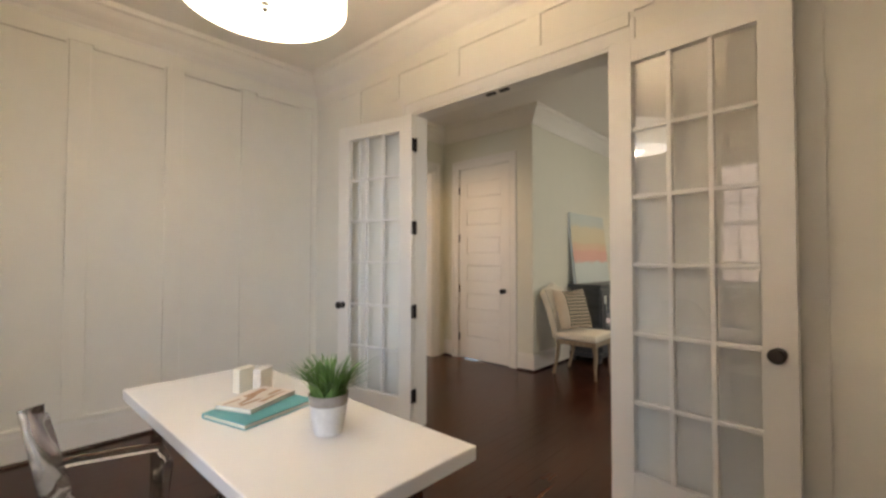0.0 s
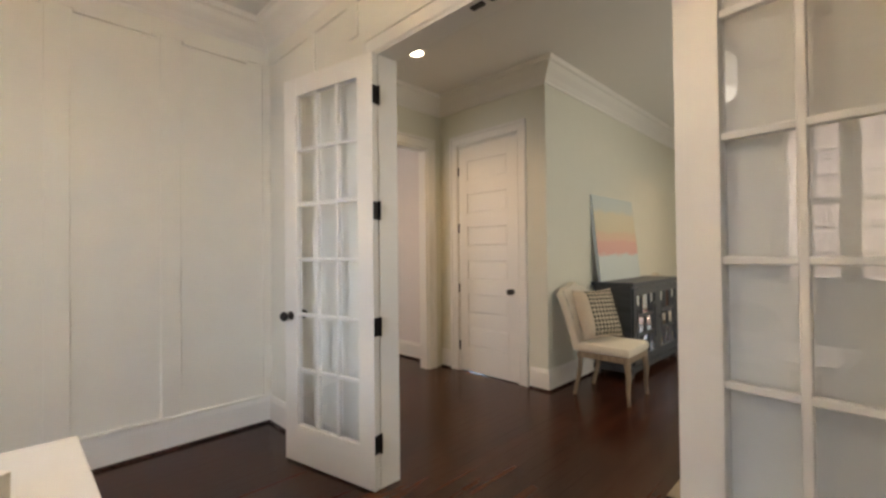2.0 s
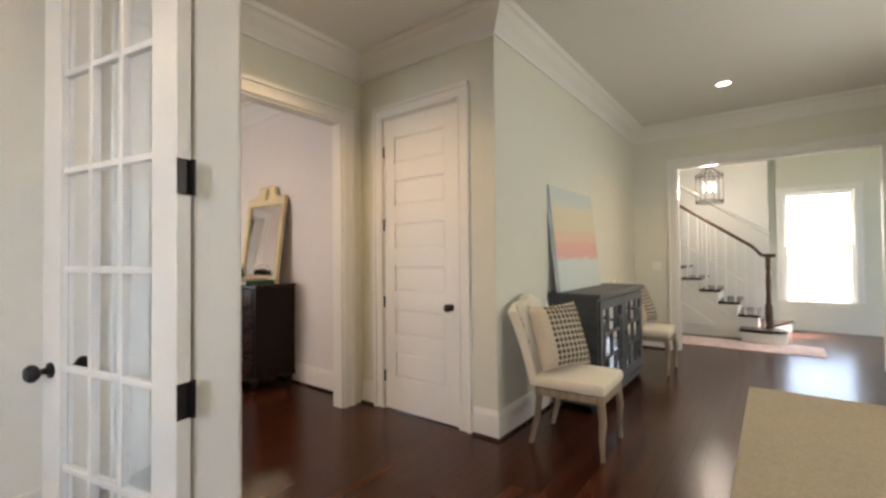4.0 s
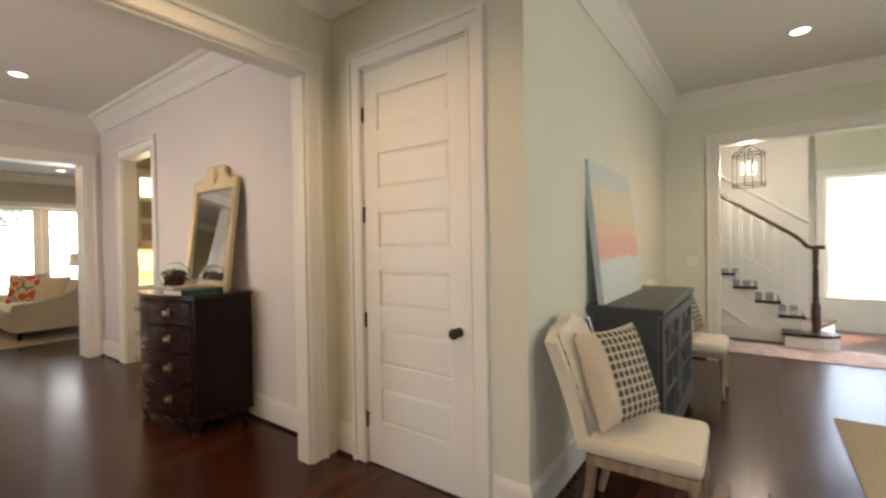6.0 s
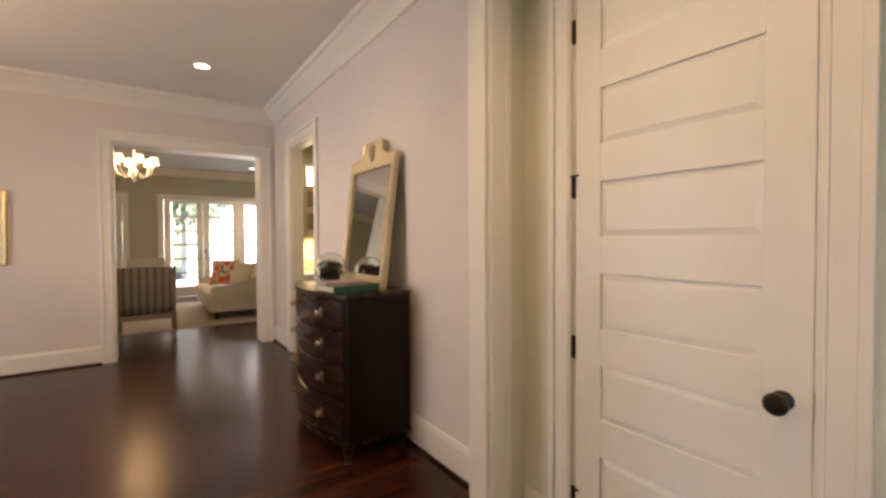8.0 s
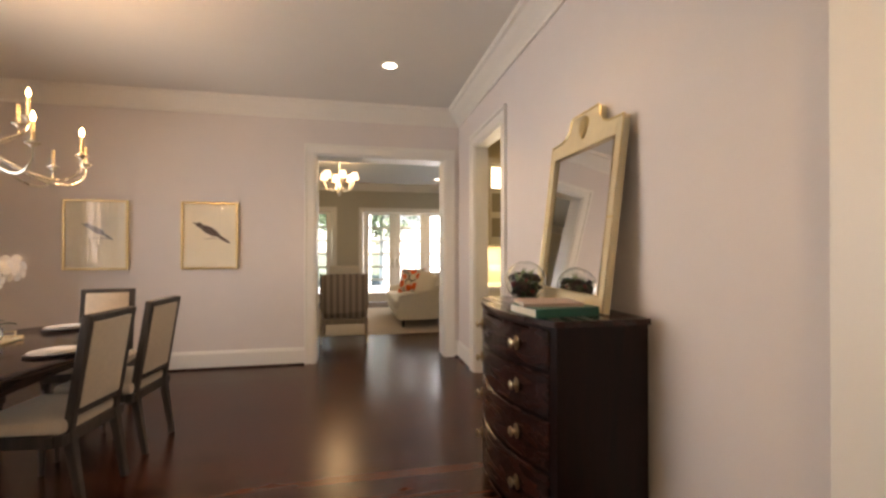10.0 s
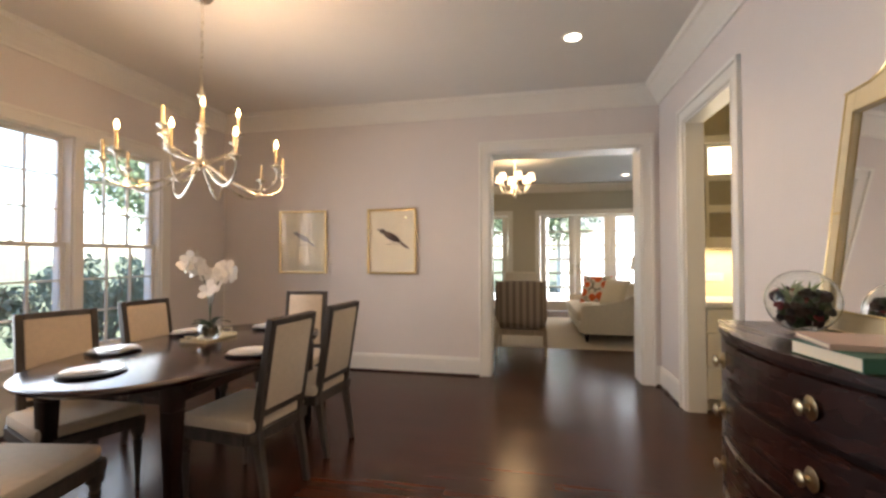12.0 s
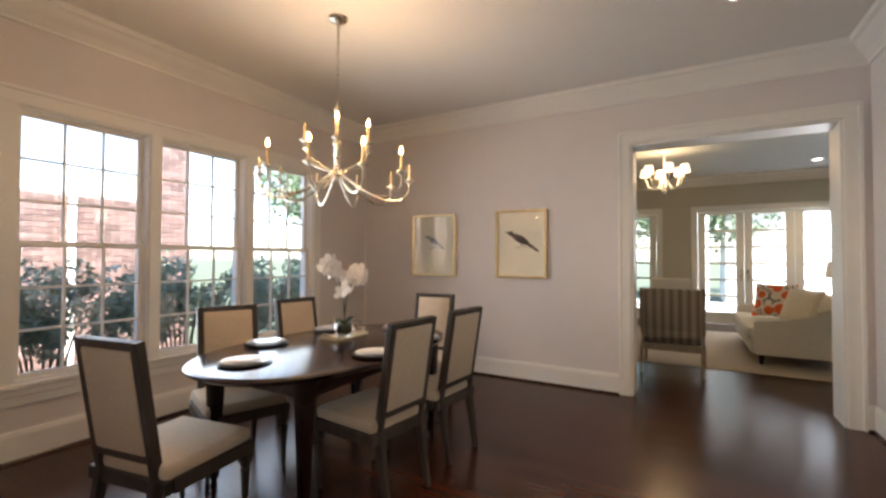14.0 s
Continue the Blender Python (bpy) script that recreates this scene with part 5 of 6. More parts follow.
def chandelier():
    """Silver-gilt chandelier: ten swept lower arms and six short upper ones, some candles lit."""
    zc = 1.90
    ob = thing("chandelier", "silver-gilt two-tier candle chandelier, partly lit", "chandelier", pose(-7.16, 1.965, zc))
    bm = bmesh.new()
    top = H - zc
    lathe(bm, [(0, -0.035), (0.012, -0.03), (0.02, -0.015), (0.045, -0.006), (0.05, 0.012), (0.042, 0.03), (0.022, 0.045), (0.02, 0.2), (0.03, 0.215), (0.034, 0.23), (0.02, 0.25), (0.014, 0.28), (0.014, 0.44), (0.026, 0.455), (0.026, 0.47), (0.012, 0.49), (0.012, 0.52), (0, 0.52)], 18)
    part("column", bm, SILVER, ob, "", True)
    bm = bmesh.new()
    z = 0.52
    k = 0
    while z < top - 0.05:
        pts = []
        for i in range(13):
            a = 2 * math.pi * i / 12
            p = (0.009 * math.cos(a), 0.0, 0.021 * math.sin(a) + z + 0.015)
            pts.append(p if k % 2 else (0.0, p[0], p[2]))
        tube(bm, pts, 0.0026, 5, False)
        z += 0.033
        k += 1
    tagged(part("chain", bm, SILVER, ob, "fine silver chain", True), kind="stuff")
    bm = bmesh.new()
    lathe(bm, [(0, top - 0.04), (0.02, top - 0.038), (0.06, top - 0.02), (0.07, top - 0.001), (0, top - 0.001)], 24)
    part("canopy", bm, SILVER, ob, "round ceiling rose", True)
    arms = [(36 * i - 11, 0.51, -0.04, i < 4) for i in range(10)] + [(60 * i + 43, 0.24, 0.18, i < 2) for i in range(6)]
    for deg, r, zt, lit in arms:
        a = radians(deg)
        d = Vector((math.cos(a), math.sin(a), 0))
        bm = bmesh.new()
        pts = []
        for s in [j / 16 for j in range(17)]:
            if r > 0.4:
                x = 0.03 + (r - 0.03) * math.sin(s * math.pi / 2) ** 1.15
                zz = 0.01 - 0.20 * math.sin(min(1, s * 1.02) * math.pi * 0.86) ** 1.25 * (1 - 0.2 * s) + zt * s ** 5
            else:
                x = 0.03 + (r - 0.03) * math.sin(s * math.pi / 2)
                zz = 0.025 + 0.10 * s + (zt - 0.125) * s ** 4
            pts.append(d * x + Vector((0, 0, zz)))
        pts[-1] = d * r + Vector((0, 0, zt))
        tube(bm, pts, [0.0095 - 0.003 * j / 16 for j in range(17)], 8)
        arm = part("arm", bm, SILVER, ob, "", True)
        m = Matrix.Translation(d * r + Vector((0, 0, zt)))
        bm = bmesh.new()
        lathe(bm, [(0, 0), (0.012, 0.002), (0.016, 0.012), (0.036, 0.022), (0.036, 0.026), (0.018, 0.028), (0.018, 0.04), (0, 0.04)], 16, m)
        part("cup", bm, SILVER, arm, "", True)
        bm = bmesh.new()
        lathe(bm, [(0, 0.0405), (0.0098, 0.0405), (0.0098, 0.14), (0, 0.14)], 12, m)
        part("candle", bm, CANDLE, arm, "cream candle sleeve", True)
        if lit:
            bm = bmesh.new()
            lathe(bm, [(0, 0.1405), (0.006, 0.142), (0.0125, 0.158), (0.010, 0.174), (0.003, 0.194), (0, 0.196)], 12, m)
            part("bulb", bm, BULB, arm, "lit flame bulb", True)


CANDLE = mat("candle_sleeve", (0.62, 0.50, 0.30), 0.5, vary=0.05)
chandelier()


def framed_print(y0, y1, right):
    w, h = y1 - y0, 0.745
    ob = thing("bird_print", "framed bird print in a thin gilt frame" if right else "framed small bird print behind reflecting glass", "picture", pose(DW, y0, 1.105), "pair of bird prints")
    bm = bmesh.new()
    f = 0.024
    for a, b, c, d in ((0, f, 0, h), (w - f, w, 0, h), (f, w - f, 0, f), (f, w - f, h - f, h)):
        box(bm, 0.001, 0.03, a, b, c, d, 0.004)
    part("frame", bm, GOLD, ob, "gilt frame")
    boxed("sheet", (0.004, 0.010, f - 0.003, w - f + 0.003, f - 0.003, h - f + 0.003), PAPER, ob, "warm white sheet")
    bm = bmesh.new()
    cy, cz, s = w * 0.5, h * 0.57, (1.3 if right else 1.0)

    def blob(cx, cz2, rx, rz, tilt, seg=18):
        vs = []
        for k in range(seg):
            t = 2 * math.pi * k / seg
            p, q = rx * math.cos(t), rz * math.sin(t)
            c, n = math.cos(tilt), math.sin(tilt)
            vs.append(bm.verts.new((0.0104, cy + s * (cx + p * c - q * n), cz + s * (cz2 + p * n + q * c))))
        bm.faces.new(vs)

    blob(0.0, 0.0, 0.085, 0.032, -0.5)
    blob(0.10, -0.065, 0.07, 0.013, -0.6)
    blob(-0.085, 0.05, 0.026, 0.022, 0)
    blob(-0.118, 0.062, 0.018, 0.005, -0.3)
    part("bird", bm, mat("print_ink_dark" if right else "print_ink_grey", (0.10, 0.06, 0.045) if right else (0.2, 0.2, 0.19), 0.8, vary=0.3, scale=60), ob, "dark printed bird")
    bm = bmesh.new()
    tube(bm, [(0.011, cy - 0.06, cz - 0.09), (0.011, cy + 0.04, cz - 0.08), (0.011, cy + 0.11, cz - 0.1)], 0.003, 5)
    tube(bm, [(0.011, cy + 0.01, cz - 0.04), (0.011, cy + 0.015, cz - 0.08)], 0.002, 5)
    part("twig", bm, mat("print_ink_brown", (0.2, 0.14, 0.09), 0.8), ob)
    g = boxed("glass", (0.015, 0.017, f, w - f, f, h - f), GLASS, ob, "reflecting glass")
    g.visible_shadow = False


framed_print(1.112, 1.725, False)
framed_print(2.232, 2.815, True)


def dresser():
    """Bow-fronted mahogany chest of four drawers, its back at local y = 0, its front along -y."""
    ob = thing("bow_front_dresser", "dark mahogany bow-front chest of drawers with brass knobs", "dresser", pose(-6.33, 5.32, 0))
    w, d, h, bow = 0.96, 0.42, 1.02, 0.11
    n = 16

    def front(u, inset=0.0):
        return -(d + bow * (1 - u * u)) + inset

    def slab(bm, z0, z1, out=0.0, back=0.0, half=w / 2):
        pts = [(half + out, back), (-half - out, back)] + [(u * (half + out), front(u) - out) for u in [2 * k / n - 1 for k in range(n + 1)]]
        lo = [bm.verts.new((x, y, z0)) for x, y in pts]
        hi = [bm.verts.new((x, y, z1)) for x, y in pts]
        bm.faces.new(lo)
        bm.faces.new(hi[::-1])
        for k in range(len(pts)):
            bm.faces.new((lo[k], lo[(k + 1) % len(pts)], hi[(k + 1) % len(pts)], hi[k]))

    bm = bmesh.new()
    slab(bm, 0.13, h - 0.026)
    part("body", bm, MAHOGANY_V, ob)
    bm = bmesh.new()
    slab(bm, h - 0.0255, h, 0.018)
    part("top", bm, MAHOGANY, ob, "polished bowed top")
    bm = bmesh.new()
    slab(bm, 0.105, 0.1295, 0.01)
    part("base_moulding", bm, MAHOGANY, ob)
    zs = [0.15, 0.385, 0.605, 0.80, 0.985]
    for j in range(4):
        z0, z1 = zs[j] + 0.008, zs[j + 1] - 0.008
        bm = bmesh.new()
        us = [-0.93 + 1.86 * k / n for k in range(n + 1)]
        rows = []
        for z, o in ((z0, 0.002), (z0 + 0.006, 0.012), (z1 - 0.006, 0.012), (z1, 0.002)):
            rows.append([bm.verts.new((u * w / 2, front(u) - o, z)) for u in us])
        for a, b in zip(rows, rows[1:]):
            for k in range(n):
                bm.faces.new((a[k], a[k + 1], b[k + 1], b[k]))
        for k in (0, n):
            bm.faces.new([r[k] for r in rows])
        dr = part("drawer", bm, MAHOGANY, ob, "figured mahogany drawer front", False)
        for u in (-0.55, 0.55):
            bm = bmesh.new()
            ang = math.degrees(math.atan2(2 * bow * u, w / 2))
            m = Matrix.Translation((u * w / 2, front(u) - 0.012, (z0 + z1) / 2)) @ pose(0, 0, 0, 90, 0, 0) @ pose(0, 0, 0, 0, 0, 0)
            lathe(bm, [(0, 0), (0.031, 0.0), (0.033, 0.003), (0.024, 0.006), (0.011, 0.009), (0.010, 0.02), (0.021, 0.026), (0.022, 0.032), (0.012, 0.038), (0, 0.04)], 20, m)
            part("knob", bm, BRASS, dr, "round antique brass knob", True)
    for x in (-w / 2 + 0.04, w / 2 - 0.04):
        for y in (-0.05, -d + 0.01):
            bm = bmesh.new()
            s = 1 if x > 0 else -1
            tube(bm, [(x, y, 0.1045), (x + s * 0.012, y - 0.006, 0.07), (x, y, 0.035), (x + s * 0.022, y - 0.012, 0.0)], [0.04, 0.034, 0.02, 0.022], 10)
            part("foot", bm, MAHOGANY_V, ob, "splayed bracket foot", True)


BRASS = mat("antique_brass", (0.46, 0.36, 0.22), 0.3, 1.0, vary=0.15, scale=30)
dresser()


def crest_mirror():
    """Tall leaning mirror in an ivory frame with a stepped crest and gilt beading."""
    w, h1, h2 = 0.72, 0.92, 1.04
    ob = thing("wall_mirror", "ivory framed mirror with a stepped gilt crest leaning on the wall", "mirror", pose(-6.335, 5.185, 1.0215, -7.0, 0, 0))
    f = 0.056
    outline = [(-w / 2, 0), (w / 2, 0), (w / 2, h1), (0.24, h1 + 0.004), (0.19, h1 + 0.02), (0.155, h1 + 0.055), (0.15, h2 - 0.02), (0.13, h2), (-0.13, h2), (-0.15, h2 - 0.02), (-0.155, h1 + 0.055), (-0.19, h1 + 0.02), (-0.24, h1 + 0.004), (-w / 2, h1)]
    ix, iz0, iz1 = w / 2 - f, 0.075, h1 - 0.085
    bm = bmesh.new()
    box(bm, -w / 2, -ix, 0, 0.034, 0, h1, 0.004)
    box(bm, ix, w / 2, 0, 0.034, 0, h1, 0.004)
    box(bm, -ix, ix, 0.001, 0.033, 0.001, iz0)
    top = [(-ix, iz1), (ix, iz1), (ix, h1 - 0.002)] + outline[3:13] + [(-ix, h1 - 0.002)]
    a = [bm.verts.new((x, 0.0, z)) for x, z in top]
    b = [bm.verts.new((x, 0.034, z)) for x, z in top]
    bm.faces.new(a)
    bm.faces.new(b[::-1])
    for k in range(len(top)):
        bm.faces.new((a[k], a[(k + 1) % len(top)], b[(k + 1) % len(top)], b[k]))
    part("frame", bm, IVORY, ob, "ivory lacquered frame")
    boxed("mirror_glass", (-ix - 0.004, ix + 0.004, 0.012, 0.018, iz0 - 0.004, iz1 + 0.004), MIRROR, ob, "mirror glass")
    bm = bmesh.new()
    tube(bm, [(x, -0.002, z) for x, z in [outline[2]] + outline[3:13] + [outline[13]]], 0.006, 6)
    part("crest_bead", bm, GOLD, ob, "gilt bead along the crest", True)
    for nm, pts in (("inner_bead", [(-ix, iz0), (ix, iz0), (ix, iz1), (-ix, iz1), (-ix, iz0)]), ("outer_bead", [(-w / 2 + 0.004, h1), (-w / 2 + 0.004, 0.004), (w / 2 - 0.004, 0.004), (w / 2 - 0.004, h1)])):
        bm = bmesh.new()
        tube(bm, [(x, -0.001, z) for x, z in pts], 0.004, 6)
        part(nm, bm, GOLD, ob, "gilt bead", True)
    bm = bmesh.new()
    pts = [(0.035 * math.sin(t) * (1.0 + 0.3 * math.cos(t)), h1 + 0.035 + 0.055 * math.cos(t)) for t in [2 * math.pi * k / 20 for k in range(20)]]
    a = [bm.verts.new((x, -0.010, z)) for x, z in pts]
    b = [bm.verts.new((x * 1.15, -0.0005, h1 + 0.035 + (z - h1 - 0.035) * 1.15)) for x, z in pts]
    bm.faces.new(a)
    for k in range(20):
        bm.faces.new((a[k], a[(k + 1) % 20], b[(k + 1) % 20], b[k]))
    part("ornament", bm, GOLD, ob, "gilt shield ornament")
    for s in (-1, 1):
        bm = bmesh.new()
        box(bm, s * (w / 2 - f / 2) - f / 2, s * (w / 2 - f / 2) + f / 2, -0.003, 0.0, 0.44, 0.452, 0.001)
        part("band", bm, GOLD, ob, "gilt band")


crest_mirror()


def glass_globe():
    ob = thing("glass_terrarium", "round glass terrarium bowl of moss and dried pods", "terrarium", pose(-6.54, 5.05, 1.0212))
    bm = bmesh.new()
    r = 0.114
    out = [(r * math.sin(t), r - r * math.cos(t)) for t in [math.pi * (0.1 + 0.82 * k / 14) for k in range(15)]]
    inn = [((r - 0.003) * math.sin(t), r - (r - 0.003) * math.cos(t)) for t in [math.pi * (0.1 + 0.82 * k / 14) for k in range(15)]][::-1]
    lathe(bm, [(0, 0.004)] + out + inn + [(0, 0.007)], 32)
    g = part("bowl", bm, CLEAR_GLASS, ob, "clear glass bowl", True)
    rnd = random.Random(12)
    cols = [("moss_fill", (0.035, 0.05, 0.02)), ("pod_fill", (0.05, 0.025, 0.018)), ("bark_fill", (0.025, 0.02, 0.018)), ("red_fill", (0.16, 0.02, 0.02)), ("pale_fill", (0.45, 0.4, 0.3))]
    for nm, c in cols:
        bm = bmesh.new()
        for _ in range({"pale_fill": 5, "red_fill": 8}.get(nm, 40)):
            a, z = rnd.uniform(0, 6.28), rnd.uniform(0.025, 0.15)
            q = rnd.random() ** 0.5 * (math.sqrt(max(0, r * r - (r - z) ** 2)) - 0.024)
            bmesh.ops.create_icosphere(bm, subdivisions=1, radius=rnd.uniform(0.012, 0.02), matrix=Matrix.Translation((q * math.cos(a), q * math.sin(a), z)))
        for v in bm.verts:
            v.co += Vector((rnd.uniform(-1, 1), rnd.uniform(-1, 1), rnd.uniform(-1, 1))) * 0.003
        tagged(part(nm, bm, mat(nm, c, 0.9, vary=0.4, scale=60), ob), kind="stuff")

    airy = mat("air_plant_leaf", (0.20, 0.27, 0.14), 0.6, vary=0.3, scale=40)
    for px, py, pz in ((0.02, 0.01, 0.12), (-0.04, -0.02, 0.115), (0.03, -0.05, 0.11)):
        bm = bmesh.new()
        for k in range(11):
            a, up = 2.4 * k + rnd.uniform(-0.3, 0.3), rnd.uniform(0.02, 0.075)
            d = Vector((math.cos(a), math.sin(a), 0))
            o = Vector((px, py, pz))
            tube(bm, [o, o + d * 0.018 + Vector((0, 0, up * 0.6)), o + d * 0.042 + Vector((0, 0, up))], [0.006, 0.005, 0.001], 5)
        part("air_plant", bm, airy, ob, "pale green air plant", True)


glass_globe()
book("book", "thick green hardcover book on the dresser", 0.245, 0.315, 0.038, (0.015, 0.09, 0.06), pose(-6.06, 4.985, 1.0212, 0, 0, 186))
book("book", "pale hardcover book with a reddish cover on a green book", 0.21, 0.27, 0.016, (0.42, 0.31, 0.26), pose(-6.09, 4.97, 1.0596, 0, 0, 172))
out = thing("wall_outlet", "white electrical outlet plate in the baseboard", "outlet", pose(DW + 0.019, 3.08, 0.11))
boxed("plate", (0.0, 0.005, -0.058, 0.058, -0.035, 0.035), TRIM, out, bevel=0.002)
for y in (-0.025, 0.025):
    boxed("socket", (0.0052, 0.007, y - 0.014, y + 0.014, -0.014, 0.014), TRIM, out, bevel=0.001)

# ---- pantry ----
LITCAB = glow("lit_cabinet_glass", (1.0, 0.87, 0.64), 1.0)
PCAB = mat("cream_cabinet_paint", (0.74, 0.70, 0.58), 0.4, vary=0.02)


def pantry_base(y0, y1):
    ob = thing("base_cabinet", "cream painted base cabinet with three drawers", "cabinet", pose(0, 0, 0), "pantry base cabinets")
    x = -8.70
    boxed("body", (-9.275, x, y0, y1, 0.1, 0.879), PCAB, ob)
    boxed("plinth", (-9.275, x - 0.06, y0, y1, 0.001, 0.0995), PCAB, ob)
    for z0, z1 in ((0.12, 0.37), (0.39, 0.66), (0.68, 0.86)):
        bm = bmesh.new()
        box(bm, x + 0.0005, x + 0.02, y0 + 0.006, y1 - 0.006, z0, z1, 0.003)
        dr = part("drawer", bm, PCAB, ob)
        bm = bmesh.new()
        for a, b, c, d in ((y0 + 0.006, y0 + 0.05, z0, z1), (y1 - 0.05, y1 - 0.006, z0, z1), (y0 + 0.05, y1 - 0.05, z0, z0 + 0.045), (y0 + 0.05, y1 - 0.05, z1 - 0.045, z1)):
            box(bm, x + 0.0205, x + 0.027, a, b, c, d, 0.001)
        part("drawer_frame", bm, PCAB, dr)


def pantry_wall_unit(y0, y1):
    ob = thing("wall_cabinet", "cream wall cabinet with lit glazed doors", "cabinet", pose(0, 0, 0), "pantry wall cabinets")
    x, z0, z1 = -8.95, 1.37, 2.30
    bm = bmesh.new()
    box(bm, -9.275, x, y0, y0 + 0.012, z0, z1)
    box(bm, -9.275, x, y1 - 0.012, y1, z0, z1)
    for z in (z0, 2.0, z1 - 0.018):
        box(bm, -9.275, x, y0 + 0.012, y1 - 0.012, z, z + 0.018)
    part("body", bm, PCAB, ob)
    boxed("cornice", (-9.275, x + 0.05, y0, y1, z1 + 0.001, z1 + 0.07), PCAB, ob)
    for a, b, mt, nm in ((z0 + 0.01, 2.0, PANTRY_GLASS, "glass_door"), (2.005, z1 - 0.004, LITCAB, "lit_door")):
        bm = bmesh.new()
        f, lo = min(0.028, (y1 - y0) * 0.2), 0.09 if nm == "glass_door" else 0.025
        for p, q, r, t in ((y0 + 0.002, y0 + f, a, b), (y1 - f, y1 - 0.002, a, b), (y0 + f, y1 - f, a, a + lo), (y0 + f, y1 - f, b - 0.03, b)):
            box(bm, x + 0.0005, x + 0.02, p, q, r, t, 0.002)
        if nm == "glass_door":
            box(bm, x + 0.004, x + 0.016, y0 + f, y1 - f, 1.685, 1.755)
        dr = part(nm, bm, PCAB, ob)
        boxed("pane", (x + 0.006, x + 0.010, y0 + f - 0.002, y1 - f + 0.002, a + lo - 0.002, b - 0.028), mt, dr, "glazed panel")


PANTRY_GLASS = mat("grey_cabinet_glass", (0.36, 0.32, 0.22), 0.15, vary=0.1, bump=0)
for a, b in ((5.505, 5.60), (5.602, 5.95), (5.952, 6.30), (6.302, 6.65)):
    pantry_wall_unit(a, b)
for a, b in ((5.505, 5.95), (5.952, 6.40), (6.402, 6.85)):
    pantry_base(a, b)
ct = boxed("countertop", (-9.278, -8.655, 5.502, 6.9, 0.88, 0.92), mat("white_quartz", (0.8, 0.78, 0.72), 0.2, vary=0.05), None, bevel=0.004)
tagged(ct, "white stone countertop over the pantry cabinets", "countertop")
window_light("under_cabinet_light", (-9.12, 6.1, 1.36), (-9.12, 6.1, 0.9), 0.06, 1.1, 1.3, (1.0, 0.82, 0.56))
sw2 = thing("light_switch", "white switch plate on the pantry splashback", "switch", pose(-9.279, 5.79, 1.1, 0, 0, 90))
boxed("plate", (-0.085, 0.085, -0.006, -0.0005, -0.04, 0.04), TRIM, sw2, bevel=0.002)

# ---- family room ----


def sofa():
    """Cream sofa along x facing -y."""
    ob = thing("sofa", "cream upholstered sofa with sloping arms on dark legs", "sofa", pose(-12.55, 5.31, 0) @ Matrix.Diagonal((1, 1.22, 1, 1)))
    bm = bmesh.new()
    box(bm, -0.98, 0.98, -0.42, 0.42, 0.14, 0.30, 0.02)
    part("seat_base", bm, CREAM, ob, "", True)
    for s in (-0.47, 0.47):
        bm = bmesh.new()
        box(bm, s - 0.465, s + 0.465, -0.45, 0.22, 0.301, 0.46, 0.045)
        part("seat_cushion", bm, CREAM, ob, "", True)
        bm = bmesh.new()
        box(bm, s - 0.46, s + 0.46, -0.10, 0.12, 0, 0.42, 0.07, Matrix.Translation((0, 0.25, 0.45)) @ pose(0, 0, 0, -14, 0, 0))
        part("back_cushion", bm, CREAM, ob, "", True)
    bm = bmesh.new()
    box(bm, -0.98, 0.98, 0.30, 0.43, 0.301, 0.76, 0.03)
    part("backrest", bm, CREAM, ob, "", True)
    for s in (-1, 1):
        bm = bmesh.new()
        prof = [(-0.40, 0.14), (0.43, 0.14), (0.43, 0.80), (0.30, 0.78), (0.10, 0.64), (-0.10, 0.575), (-0.40, 0.555)]
        a = [bm.verts.new((s * 0.985, y, z)) for y, z in prof]
        b = [bm.verts.new((s * 1.09, y, z)) for y, z in prof]
        bm.faces.new(a)
        bm.faces.new(b[::-1])
        for k in range(len(prof)):
            bm.faces.new((a[k], a[(k + 1) % len(prof)], b[(k + 1) % len(prof)], b[k]))
        bmesh.ops.bevel(bm, geom=bm.edges[:], offset=0.018, segments=2, affect="EDGES")
        part("arm", bm, CREAM, ob, "sloping padded arm", True)
    for x in (-0.98, 0.98):
        for y in (-0.33, 0.36):
            bm = bmesh.new()
            taper(bm, (x, y, 0.0095), (0.016, 0.016), (x, y, 0.1395), (0.028, 0.028), 0.003)
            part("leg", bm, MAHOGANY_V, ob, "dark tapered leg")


sofa()
FLORAL = mat("orange_floral_print", (0.55, 0.11, 0.03), 0.9, vary=0.1)
_t = FLORAL.node_tree
_v = _t.nodes.new("ShaderNodeTexVoronoi")
_v.inputs["Scale"].default_value = 6.5
_r = _t.nodes.new("ShaderNodeValToRGB")
_r.color_ramp.interpolation = "CONSTANT"
for p, c in ((0.46, (0.75, 0.68, 0.58)), (0.62, (0.2, 0.16, 0.13)), (0.7, (0.7, 0.62, 0.5))):
    _r.color_ramp.elements.new(p).color = (*c, 1)
_r.color_ramp.elements[0].color = (0.70, 0.13, 0.03, 1)
_r.color_ramp.elements[-1].color = (0.70, 0.13, 0.03, 1)
_co = _t.nodes.new("ShaderNodeTexCoord")
_t.links.new(_co.outputs["Object"], _v.inputs["Vector"])
_t.links.new(_v.outputs["Distance"], _r.inputs[0])
_t.links.new(_r.outputs[0], _t.nodes["Principled BSDF"].inputs["Base Color"])
square_pillow("cushion", "orange and white floral cushion on the cream sofa", pose(-12.75, 5.21, 0.72, -20, 0, 62), 0.52, FLORAL)
square_pillow("cushion", "plain cream cushion on the sofa", pose(-12.25, 5.43, 0.70, -25, 0, 40), 0.50, CREAM)


